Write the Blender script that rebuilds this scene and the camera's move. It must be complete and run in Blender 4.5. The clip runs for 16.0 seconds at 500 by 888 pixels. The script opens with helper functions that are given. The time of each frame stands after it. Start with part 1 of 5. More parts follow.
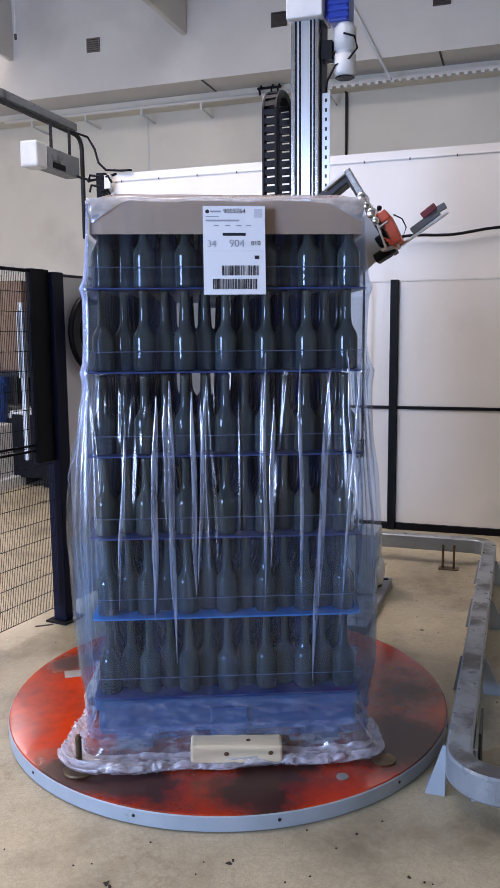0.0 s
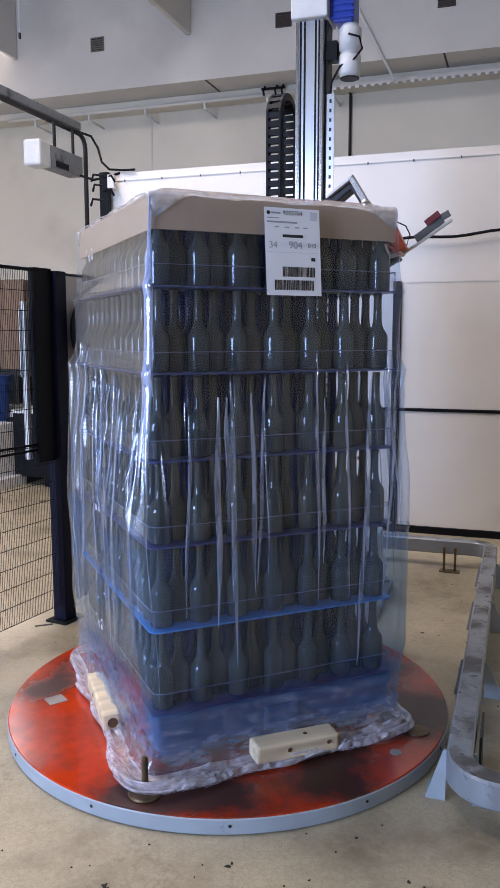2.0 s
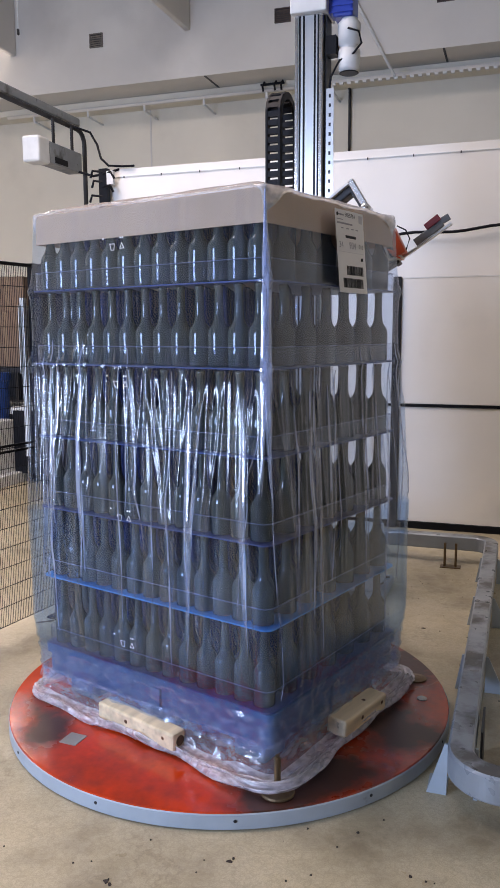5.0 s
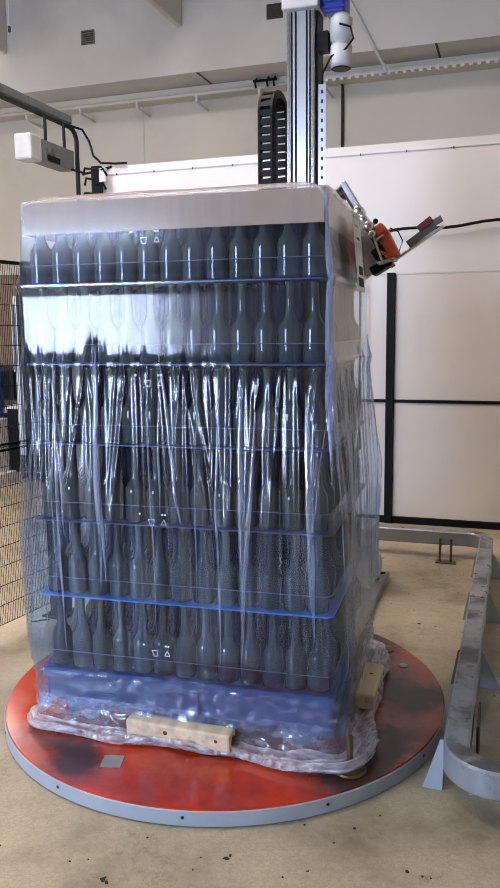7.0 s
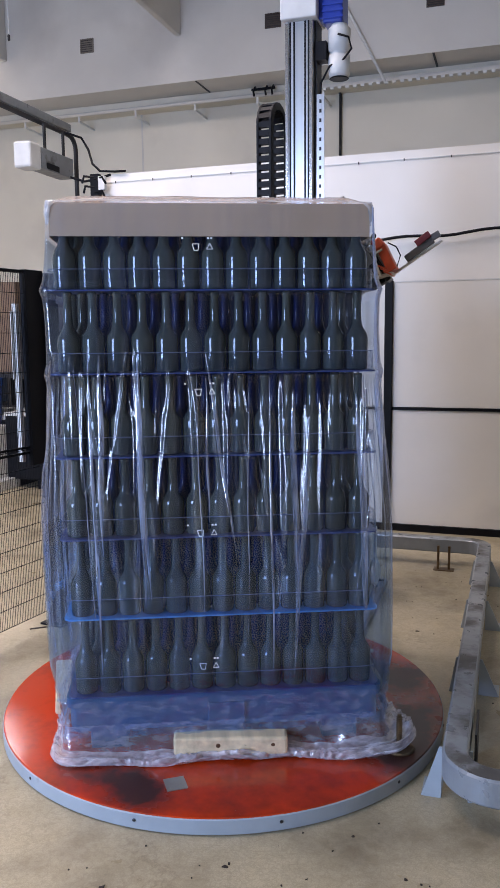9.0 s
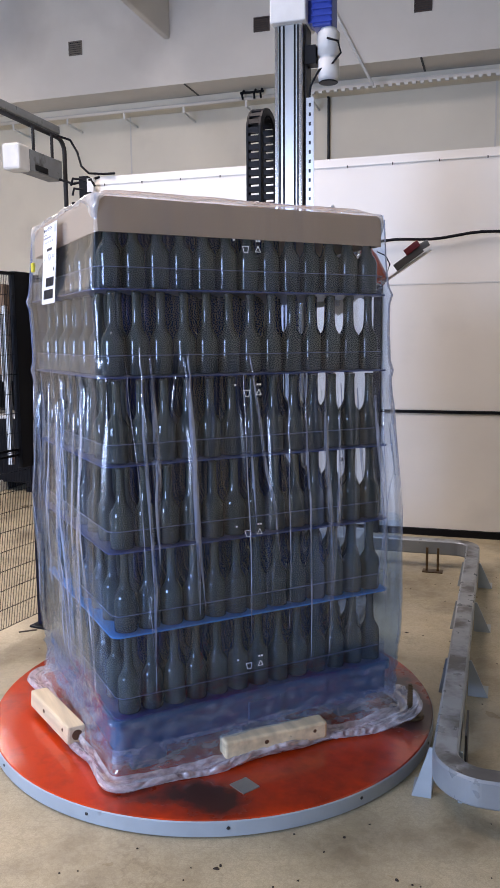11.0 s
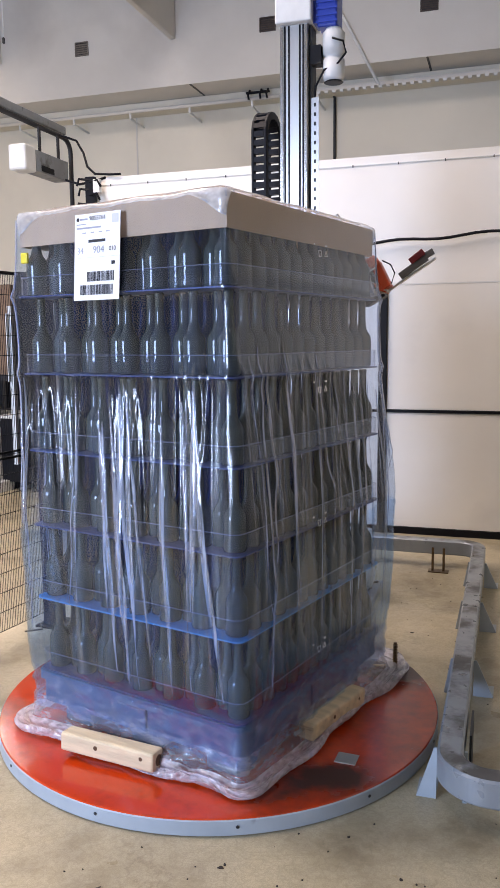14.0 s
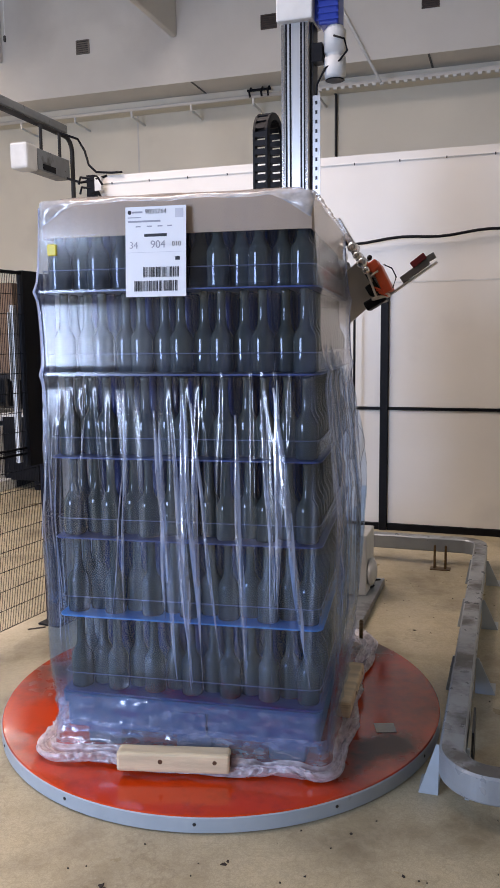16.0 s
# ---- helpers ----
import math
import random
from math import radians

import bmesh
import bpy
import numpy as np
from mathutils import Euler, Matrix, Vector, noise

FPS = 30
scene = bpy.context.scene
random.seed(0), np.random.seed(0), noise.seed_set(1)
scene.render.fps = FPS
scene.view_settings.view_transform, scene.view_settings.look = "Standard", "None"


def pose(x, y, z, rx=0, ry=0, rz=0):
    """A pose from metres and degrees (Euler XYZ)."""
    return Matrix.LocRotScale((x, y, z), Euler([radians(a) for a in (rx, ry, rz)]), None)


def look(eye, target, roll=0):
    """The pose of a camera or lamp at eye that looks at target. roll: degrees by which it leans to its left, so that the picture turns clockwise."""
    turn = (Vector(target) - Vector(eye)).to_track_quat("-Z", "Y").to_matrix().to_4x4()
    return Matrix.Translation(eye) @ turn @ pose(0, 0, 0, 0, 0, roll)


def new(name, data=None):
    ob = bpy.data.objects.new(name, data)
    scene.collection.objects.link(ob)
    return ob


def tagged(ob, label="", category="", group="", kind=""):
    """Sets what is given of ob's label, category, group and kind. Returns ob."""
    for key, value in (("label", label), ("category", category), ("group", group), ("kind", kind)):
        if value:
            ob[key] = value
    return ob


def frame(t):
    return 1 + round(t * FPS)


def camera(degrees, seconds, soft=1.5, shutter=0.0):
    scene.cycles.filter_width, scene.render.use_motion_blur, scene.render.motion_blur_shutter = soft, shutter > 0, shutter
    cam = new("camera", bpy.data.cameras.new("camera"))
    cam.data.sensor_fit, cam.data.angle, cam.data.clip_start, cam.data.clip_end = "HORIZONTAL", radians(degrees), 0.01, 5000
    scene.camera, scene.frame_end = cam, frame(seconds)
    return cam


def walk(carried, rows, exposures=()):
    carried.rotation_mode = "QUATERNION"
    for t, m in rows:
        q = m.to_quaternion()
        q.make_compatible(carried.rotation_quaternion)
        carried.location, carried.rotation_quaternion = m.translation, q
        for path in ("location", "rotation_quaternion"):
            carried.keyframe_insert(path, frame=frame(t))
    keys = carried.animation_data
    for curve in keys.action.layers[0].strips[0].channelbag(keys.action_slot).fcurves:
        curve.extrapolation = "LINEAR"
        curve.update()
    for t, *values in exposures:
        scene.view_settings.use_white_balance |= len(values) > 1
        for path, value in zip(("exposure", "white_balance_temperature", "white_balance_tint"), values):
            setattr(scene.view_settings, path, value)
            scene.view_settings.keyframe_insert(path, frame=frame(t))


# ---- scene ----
cam = camera(34.96, 16.0)
walk(cam, (
    (0.0, look((0.086, -3.388, 1.631), (0.1036, 0.5756, 1.0942), -0.47)),
    (0.5, look((0.088, -3.387, 1.629), (0.1072, 0.5774, 1.1005), -0.41)),
    (1.0, look((0.088, -3.390, 1.634), (0.1138, 0.5746, 1.1067), -0.21)),
    (1.5, look((0.083, -3.403, 1.631), (0.1135, 0.5613, 1.0977), 0.00)),
    (2.0, look((0.082, -3.376, 1.631), (0.0951, 0.5884, 1.0971), -0.04)),
    (2.5, look((0.080, -3.378, 1.629), (0.0867, 0.5849, 1.0833), -0.14)),
    (3.0, look((0.079, -3.381, 1.629), (0.0818, 0.5811, 1.0824), -0.17)),
    (3.5, look((0.083, -3.378, 1.633), (0.0841, 0.5859, 1.0956), -0.27)),
    (4.0, look((0.082, -3.372, 1.627), (0.0884, 0.5909, 1.0847), -0.14)),
    (6.5, look((0.086, -3.374, 1.625), (0.1119, 0.5872, 1.0665), -0.52)),
    (7.0, look((0.088, -3.370, 1.625), (0.1216, 0.5896, 1.0605), -0.60)),
    (7.5, look((0.091, -3.369, 1.625), (0.1322, 0.5900, 1.0585), -0.74)),
    (8.0, look((0.088, -3.371, 1.626), (0.1401, 0.5895, 1.0692), -0.54)),
    (8.5, look((0.088, -3.375, 1.628), (0.1297, 0.5873, 1.0822), -0.48)),
    (9.0, look((0.084, -3.379, 1.631), (0.1288, 0.5853, 1.0992), -0.54)),
    (11.5, look((0.074, -3.388, 1.628), (0.1851, 0.5771, 1.1154), -0.42)),
    (12.0, look((0.077, -3.392, 1.630), (0.1851, 0.5744, 1.1239), -0.37)),
    (12.5, look((0.093, -3.392, 1.630), (0.1894, 0.5734, 1.1178), -0.61)),
    (13.0, look((0.082, -3.396, 1.629), (0.1784, 0.5712, 1.1244), -0.70)),
    (13.5, look((0.082, -3.393, 1.631), (0.1598, 0.5744, 1.1263), -0.77)),
    (14.0, look((0.081, -3.388, 1.628), (0.1532, 0.5781, 1.1103), -0.52)),
    (14.5, look((0.082, -3.386, 1.630), (0.1477, 0.5778, 1.0979), -0.30)),
    (15.0, look((0.081, -3.392, 1.631), (0.1456, 0.5722, 1.0979), -0.33)),
    (15.5, look((0.076, -3.391, 1.628), (0.1414, 0.5729, 1.0958), -0.39)),
    (16.0, look((0.080, -3.394, 1.631), (0.1429, 0.5706, 1.1018), -0.64)),
), exposures=((0.0, 0.72, 6450, 24), (3.5, 0.66, 6600, 24), (7.0, 0.72, 7200, 24), (9.0, 0.66, 6600, 24), (11.5, 0.86, 6950, 24), (13.2, 0.96, 7200, 24), (14.2, 0.92, 7200, 24), (15.3, 0.65, 7300, 24), (16.0, 0.60, 7250, 24)))
TURN = (
    (0.0, 3.20), (0.5, 8.08), (1.0, 13.10), (1.5, 18.27), (2.0, 23.38), (2.5, 28.43), (3.0, 33.50), (3.5, 38.61), (4.0, 43.78), (6.5, 69.32), (7.0, 74.26), (7.5, 79.20), (8.0, 84.20), (8.5, 89.20), (9.0, 94.38), (11.5, 120.57), (12.0, 125.58), (12.5, 130.39), (13.0, 135.63), (13.5, 141.01), (14.0, 146.39), (14.5, 151.79), (15.0, 157.09), (15.5, 162.20), (16.0, 167.16),
)

# ---------------------------------------------------------------- light
world = bpy.data.worlds.new("world")
scene.world = world
world.use_nodes = True
wn = world.node_tree
sky = wn.nodes.new("ShaderNodeTexSky")
sky.sky_type, sky.sun_disc = "NISHITA", False
sky.sun_elevation, sky.sun_rotation = radians(35), radians(200)
wn.nodes["Background"].inputs["Strength"].default_value = 0.12
wn.links.new(sky.outputs[0], wn.nodes["Background"].inputs["Color"])

ANGLE = -19.0
CELL = pose(0, 0, 0, 0, 0, ANGLE)


def lamp_area(name, eye, target, w, h, power, color):
    data = bpy.data.lights.new(name, "AREA")
    data.shape, data.size, data.size_y, data.energy, data.color = "RECTANGLE", w, h, power, color
    ob = new(name, data)
    ob.matrix_basis = CELL @ look(eye, target)
    return ob


# daylight through the south and north windows; the unseen roof lamp is added fill
lamp_area("window_south_daylight", (-3.6, -6.98, 2.15), (-3.6, 0.0, 2.15), 2.8, 2.6, 430, (0.44, 0.66, 1.0))
lamp_area("window_north_daylight", (-7.65, 7.97, 5.85), (-7.65, 0.0, 5.85), 1.4, 0.95, 75, (1.0, 0.96, 0.90))
lamp_area("roof_fill_daylight", (-3.0, 0.2, 7.18), (-3.0, 0.2, 0.0), 3.9, 3.9, 300, (1.0, 0.93, 0.84))

# ---------------------------------------------------------------- materials


def mat(name, color, rough=0.5, metal=0.0, vary=0.0, scale=6.0, bump=0.0, bump_scale=60.0, stain=None, stain_scale=2.0,
        stain_lo=0.5, stain_hi=0.7, transmission=0.0, ior=1.45, rough_vary=0.0, coat=0.0, spec=0.5, stretch=(1, 1, 1), random_tone=0.0):
    m = bpy.data.materials.new(name)
    m.use_nodes = True
    nt = m.node_tree
    b = nt.nodes["Principled BSDF"]
    b.inputs["Base Color"].default_value = (*color, 1)
    b.inputs["Roughness"].default_value = rough
    b.inputs["Metallic"].default_value = metal
    b.inputs["Transmission Weight"].default_value = transmission
    b.inputs["IOR"].default_value = ior
    b.inputs["Coat Weight"].default_value = coat
    b.inputs["Specular IOR Level"].default_value = spec
    tc = nt.nodes.new("ShaderNodeTexCoord")
    mp = nt.nodes.new("ShaderNodeMapping")
    mp.inputs["Scale"].default_value = stretch
    nt.links.new(tc.outputs["Object"], mp.inputs["Vector"])
    col = None

    def noise_node(s, detail=5.0):
        n = nt.nodes.new("ShaderNodeTexNoise")
        n.inputs["Scale"].default_value, n.inputs["Detail"].default_value = s, detail
        nt.links.new(mp.outputs[0], n.inputs["Vector"])
        return n

    if vary:
        n = noise_node(scale)
        r = nt.nodes.new("ShaderNodeValToRGB")
        r.color_ramp.elements[0].position, r.color_ramp.elements[1].position = 0.3, 0.7
        r.color_ramp.elements[0].color = (*[c * (1 - vary) for c in color], 1)
        r.color_ramp.elements[1].color = (*[min(1, c * (1 + vary)) for c in color], 1)
        nt.links.new(n.outputs[0], r.inputs[0])
        col = r.outputs[0]
    if stain:
        n = noise_node(stain_scale, 8.0)
        r = nt.nodes.new("ShaderNodeMapRange")
        r.inputs[1].default_value, r.inputs[2].default_value = stain_lo, stain_hi
        nt.links.new(n.outputs[0], r.inputs[0])
        mx = nt.nodes.new("ShaderNodeMix")
        mx.data_type = "RGBA"
        mx.inputs[6].default_value, mx.inputs[7].default_value = (*color, 1), (*stain, 1)
        nt.links.new(r.outputs[0], mx.inputs[0])
        if col:
            nt.links.new(col, mx.inputs[6])
        col = mx.outputs[2]
    if random_tone:
        oi = nt.nodes.new("ShaderNodeObjectInfo")
        hs = nt.nodes.new("ShaderNodeHueSaturation")
        hs.inputs["Color"].default_value = (*color, 1)
        r = nt.nodes.new("ShaderNodeMapRange")
        r.inputs[3].default_value, r.inputs[4].default_value = 1 - random_tone, 1 + random_tone
        nt.links.new(oi.outputs["Random"], r.inputs[0])
        nt.links.new(r.outputs[0], hs.inputs["Value"])
        if col:
            nt.links.new(col, hs.inputs["Color"])
        col = hs.outputs[0]
    if col:
        nt.links.new(col, b.inputs["Base Color"])
    if rough_vary:
        n = noise_node(scale * 2.3)
        r = nt.nodes.new("ShaderNodeMapRange")
        r.inputs[1].default_value, r.inputs[2].default_value = 0.3, 0.7
        r.inputs[3].default_value, r.inputs[4].default_value = max(0.02, rough - rough_vary), min(1, rough + rough_vary)
        nt.links.new(n.outputs[0], r.inputs[0])
        nt.links.new(r.outputs[0], b.inputs["Roughness"])
    if bump:
        n = noise_node(bump_scale)
        bp = nt.nodes.new("ShaderNodeBump")
        bp.inputs["Strength"].default_value, bp.inputs["Distance"].default_value = bump, 0.01
        nt.links.new(n.outputs[0], bp.inputs["Height"])
        nt.links.new(bp.outputs[0], b.inputs["Normal"])
    return m


def film_mat(name, veil, tint, rough, wrinkle, wscale, stretch, shine=0.06, dense=0.5, lo=0.35, hi=0.75, clear_tone=(0.93, 0.95, 1.0), graze=0.60):
    """Clear polyethylene: mostly see-through, a thin milky veil, a shiny skin."""
    m = bpy.data.materials.new(name)
    m.use_nodes = True
    nt = m.node_tree
    nt.nodes.remove(nt.nodes["Principled BSDF"])
    out = nt.nodes["Material Output"]
    clear = nt.nodes.new("ShaderNodeBsdfTransparent")
    clear.inputs[0].default_value = (*clear_tone, 1)
    milk = nt.nodes.new("ShaderNodeBsdfDiffuse")
    milk.inputs[0].default_value = (*tint, 1)
    thin = nt.nodes.new("ShaderNodeBsdfTranslucent")
    thin.inputs[0].default_value = (*tint, 1)
    soft = nt.nodes.new("ShaderNodeMixShader")
    soft.inputs[0].default_value = 0.45
    nt.links.new(milk.outputs[0], soft.inputs[1])
    nt.links.new(thin.outputs[0], soft.inputs[2])
    tc = nt.nodes.new("ShaderNodeTexCoord")
    mp = nt.nodes.new("ShaderNodeMapping")
    mp.inputs["Scale"].default_value = stretch
    nt.links.new(tc.outputs["Object"], mp.inputs["Vector"])
    n = nt.nodes.new("ShaderNodeTexNoise")
    n.inputs["Scale"].default_value, n.inputs["Detail"].default_value = wscale, 6.0
    nt.links.new(mp.outputs[0], n.inputs["Vector"])
    r = nt.nodes.new("ShaderNodeMapRange")
    r.inputs[1].default_value, r.inputs[2].default_value = lo, hi
    r.inputs[3].default_value, r.inputs[4].default_value = veil, dense
    nt.links.new(n.outputs[0], r.inputs[0])
    a = nt.nodes.new("ShaderNodeMixShader")
    nt.links.new(r.outputs[0], a.inputs[0])
    nt.links.new(clear.outputs[0], a.inputs[1])
    nt.links.new(soft.outputs[0], a.inputs[2])
    bp = nt.nodes.new("ShaderNodeBump")
    bp.inputs["Strength"].default_value, bp.inputs["Distance"].default_value = wrinkle, 0.01
    nt.links.new(n.outputs[0], bp.inputs["Height"])
    gl = nt.nodes.new("ShaderNodeBsdfGlossy")
    gl.inputs["Color"].default_value = (1, 1, 1, 1)
    gl.inputs["Roughness"].default_value = rough
    nt.links.new(bp.outputs[0], gl.inputs["Normal"])
    lw = nt.nodes.new("ShaderNodeLayerWeight")
    lw.inputs[0].default_value = 0.5
    nt.links.new(bp.outputs[0], lw.inputs["Normal"])
    pw = nt.nodes.new("ShaderNodeMath")
    pw.operation, pw.inputs[1].default_value = "POWER", 2.7
    nt.links.new(lw.outputs["Facing"], pw.inputs[0])
    fr = nt.nodes.new("ShaderNodeMath")
    fr.operation, fr.inputs[1].default_value, fr.inputs[2].default_value = "MULTIPLY_ADD", graze, shine
    nt.links.new(pw.outputs[0], fr.inputs[0])
    top = nt.nodes.new("ShaderNodeMixShader")
    nt.links.new(fr.outputs[0], top.inputs[0])
    nt.links.new(a.outputs[0], top.inputs[1])
    nt.links.new(gl.outputs[0], top.inputs[2])
    nt.links.new(top.outputs[0], out.inputs["Surface"])
    return m


def floor_mat():
    m = mat("screed", (0.45, 0.385, 0.255), 0.40, vary=0.26, scale=1.7, bump=0.06, bump_scale=90, stain=(0.15, 0.115, 0.07), stain_scale=2.6, stain_lo=0.50, stain_hi=0.80, rough_vary=0.14)
    nt = m.node_tree
    b = nt.nodes["Principled BSDF"]
    col = b.inputs["Base Color"].links[0].from_socket
    tc = next(n for n in nt.nodes if n.type == "TEX_COORD")
    for scale, width, amount, tone in ((0.55, 0.004, 0.30, (0.12, 0.09, 0.055, 1)), (7.0, 0.10, 0.20, (0.60, 0.54, 0.40, 1)), (30.0, 0.05, 0.20, (0.14, 0.11, 0.07, 1)), (110.0, 0.06, 0.30, (0.22, 0.18, 0.12, 1)), (1.6, 0.006, 0.14, (0.13, 0.10, 0.065, 1))):
        n = nt.nodes.new("ShaderNodeTexNoise")
        n.inputs["Scale"].default_value, n.inputs["Detail"].default_value, n.inputs["Roughness"].default_value = scale, 9.0, 0.6
        nt.links.new(tc.outputs["Object"], n.inputs["Vector"])
        d = nt.nodes.new("ShaderNodeMath")
        d.operation, d.inputs[1].default_value = "SUBTRACT", 0.5
        nt.links.new(n.outputs[0], d.inputs[0])
        a = nt.nodes.new("ShaderNodeMath")
        a.operation = "ABSOLUTE"
        nt.links.new(d.outputs[0], a.inputs[0])
        r = nt.nodes.new("ShaderNodeMapRange")
        r.inputs[1].default_value, r.inputs[2].default_value, r.inputs[3].default_value, r.inputs[4].default_value = 0.0, width, amount, 0.0
        nt.links.new(a.outputs[0], r.inputs[0])
        mx = nt.nodes.new("ShaderNodeMix")
        mx.data_type = "RGBA"
        mx.inputs[7].default_value = tone
        nt.links.new(r.outputs[0], mx.inputs[0])
        nt.links.new(col, mx.inputs[6])
        col = mx.outputs[2]
    nt.links.new(col, b.inputs["Base Color"])
    return m


M_FLOOR = floor_mat()
M_WALL = mat("painted_wall", (0.72, 0.68, 0.58), 0.8, vary=0.05, scale=0.9, bump=0.10, bump_scale=40, stain=(0.58, 0.54, 0.46), stain_scale=0.8, stain_lo=0.55, stain_hi=0.8)
M_CONC = mat("pale_concrete", (0.62, 0.60, 0.56), 0.85, vary=0.06, scale=1.1, bump=0.12, bump_scale=30, stain=(0.48, 0.46, 0.43), stain_scale=0.7, stain_lo=0.55, stain_hi=0.8)
# dark tone for the unseen south wall, chosen to keep film reflections dim
M_DULLWALL = mat("darkened_unseen_wall", (0.20, 0.19, 0.18), 0.8, vary=0.08, scale=1.0, bump=0.10, bump_scale=40)
M_WHITE = mat("white_panel", (0.76, 0.745, 0.71), 0.35, vary=0.03, scale=2, stain=(0.66, 0.65, 0.62), stain_scale=1.5, stain_lo=0.6, stain_hi=0.85)
M_BLACK = mat("black_paint", (0.005, 0.0055, 0.008), 0.5, spec=0.2, vary=0.2, scale=12)
M_NAVY = mat("dark_blue_paint", (0.004, 0.006, 0.022), 0.45, spec=0.2, vary=0.2, scale=8)
M_RIM = mat("pale_blue_steel", (0.37, 0.42, 0.46), 0.4, vary=0.08, scale=7, stain=(0.2, 0.2, 0.2), stain_scale=9, stain_lo=0.68, stain_hi=0.75)
M_GREY = mat("grey_steel", (0.25, 0.27, 0.29), 0.38, metal=0.3, vary=0.12, scale=6, stain=(0.06, 0.055, 0.05), stain_scale=6, stain_lo=0.56, stain_hi=0.70, rough_vary=0.12)


def rail_mat():
    """Galvanised steel whose upper face has gathered grime."""
    m = mat("grimy_grey_steel", (0.30, 0.33, 0.36), 0.36, metal=0.3, vary=0.10, scale=6, rough_vary=0.12)
    nt = m.node_tree
    b = nt.nodes["Principled BSDF"]
    col = b.inputs["Base Color"].links[0].from_socket
    tc = nt.nodes.new("ShaderNodeTexCoord")
    n = nt.nodes.new("ShaderNodeTexNoise")
    n.inputs["Scale"].default_value, n.inputs["Detail"].default_value, n.inputs["Roughness"].default_value = 4.5, 8.0, 0.62
    nt.links.new(tc.outputs["Object"], n.inputs["Vector"])
    r = nt.nodes.new("ShaderNodeMapRange")
    r.inputs[1].default_value, r.inputs[2].default_value, r.inputs[3].default_value, r.inputs[4].default_value = 0.46, 0.60, 0.0, 0.85
    nt.links.new(n.outputs[0], r.inputs[0])
    sp = nt.nodes.new("ShaderNodeSeparateXYZ")
    nt.links.new(tc.outputs["Normal"], sp.inputs[0])
    up = nt.nodes.new("ShaderNodeMapRange")
    up.inputs[1].default_value, up.inputs[2].default_value, up.inputs[3].default_value = 0.8, 0.98, 0.08
    nt.links.new(sp.outputs["Z"], up.inputs[0])
    f = nt.nodes.new("ShaderNodeMath")
    f.operation = "MULTIPLY"
    nt.links.new(r.outputs[0], f.inputs[0])
    nt.links.new(up.outputs[0], f.inputs[1])
    mx = nt.nodes.new("ShaderNodeMix")
    mx.data_type = "RGBA"
    mx.inputs[7].default_value = (0.05, 0.045, 0.04, 1)
    nt.links.new(f.outputs[0], mx.inputs[0])
    nt.links.new(col, mx.inputs[6])
    nt.links.new(mx.outputs[2], b.inputs["Base Color"])
    return m


M_RAIL = rail_mat()
M_ALU = mat("anodised_aluminium", (0.66, 0.67, 0.68), 0.3, metal=0.9, vary=0.05, scale=3, stretch=(1, 1, 0.1))
M_DARKSTEEL = mat("dark_steel", (0.03, 0.03, 0.033), 0.45, metal=0.3, vary=0.2, scale=10)
M_CARD = mat("cardboard", (0.57, 0.375, 0.235), 0.75, vary=0.06, scale=5, bump=0.05, bump_scale=120)
M_WOOD = mat("pale_timber", (0.72, 0.58, 0.38), 0.65, vary=0.2, scale=9, bump=0.25, bump_scale=40, stretch=(0.25, 3, 3), stain=(0.16, 0.08, 0.04), stain_scale=5, stain_lo=0.66, stain_hi=0.72)
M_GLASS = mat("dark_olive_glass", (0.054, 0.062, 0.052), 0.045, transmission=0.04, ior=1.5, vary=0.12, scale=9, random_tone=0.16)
# navy copy of the bottle glass: shade and blue bounce put into the colour
M_SHADEGLASS = mat("olive_glass_painted_in_blue_shade", (0.004, 0.013, 0.064), 0.2, spec=0.2)
M_SHEET = mat("blue_plastic_sheet", (0.030, 0.058, 0.18), 0.35, vary=0.1, scale=6)
M_SHEETB = mat("bright_blue_plastic_sheet", (0.02, 0.26, 0.60), 0.35, vary=0.1, scale=6)
M_PALLET = mat("blue_grey_plastic", (0.045, 0.120, 0.21), 0.5, vary=0.12, scale=8)
M_PAPER = mat("white_paper", (0.85, 0.85, 0.87), 0.55)
M_INK = mat("black_ink", (0.02, 0.02, 0.025), 0.6)
M_GREYINK = mat("grey_ink", (0.35, 0.35, 0.4), 0.6)
M_BLUE = mat("blue_enamel", (0.02, 0.05, 0.32), 0.3, vary=0.1, scale=9)
M_LIGHTGREY = mat("light_grey_cast", (0.62, 0.63, 0.62), 0.45, vary=0.08, scale=9)
M_RED = mat("orange_red_plastic", (0.65, 0.10, 0.04), 0.4, vary=0.15, scale=14)
M_BRASS = mat("rusty_brass", (0.15, 0.10, 0.055), 0.45, metal=0.7, vary=0.3, scale=20)
M_DULL = mat("dull_steel_plate", (0.34, 0.33, 0.30), 0.4, metal=0.5, vary=0.2, scale=14)
# blue veil and clear tone stand in for daylight haze on colourless film
M_FILM = film_mat("clear_film_with_blue_haze", 0.004, (0.45, 0.58, 1.0), 0.17, 0.06, 9.0, (3.2, 3.2, 0.13), 0.048, 0.09, 0.46, 0.78, clear_tone=(0.84, 0.91, 1.0))
M_FOLD = film_mat("folded_film", 0.17, (0.66, 0.76, 1.0), 0.12, 0.10, 14.0, (5, 5, 0.3), 0.10, 0.55, 0.38, 0.68)
M_SKIRT = film_mat("gathered_film", 0.42, (0.92, 0.89, 0.95), 0.22, 0.3, 26.0, (1, 1, 2), 0.05, 0.82, 0.34, 0.66)
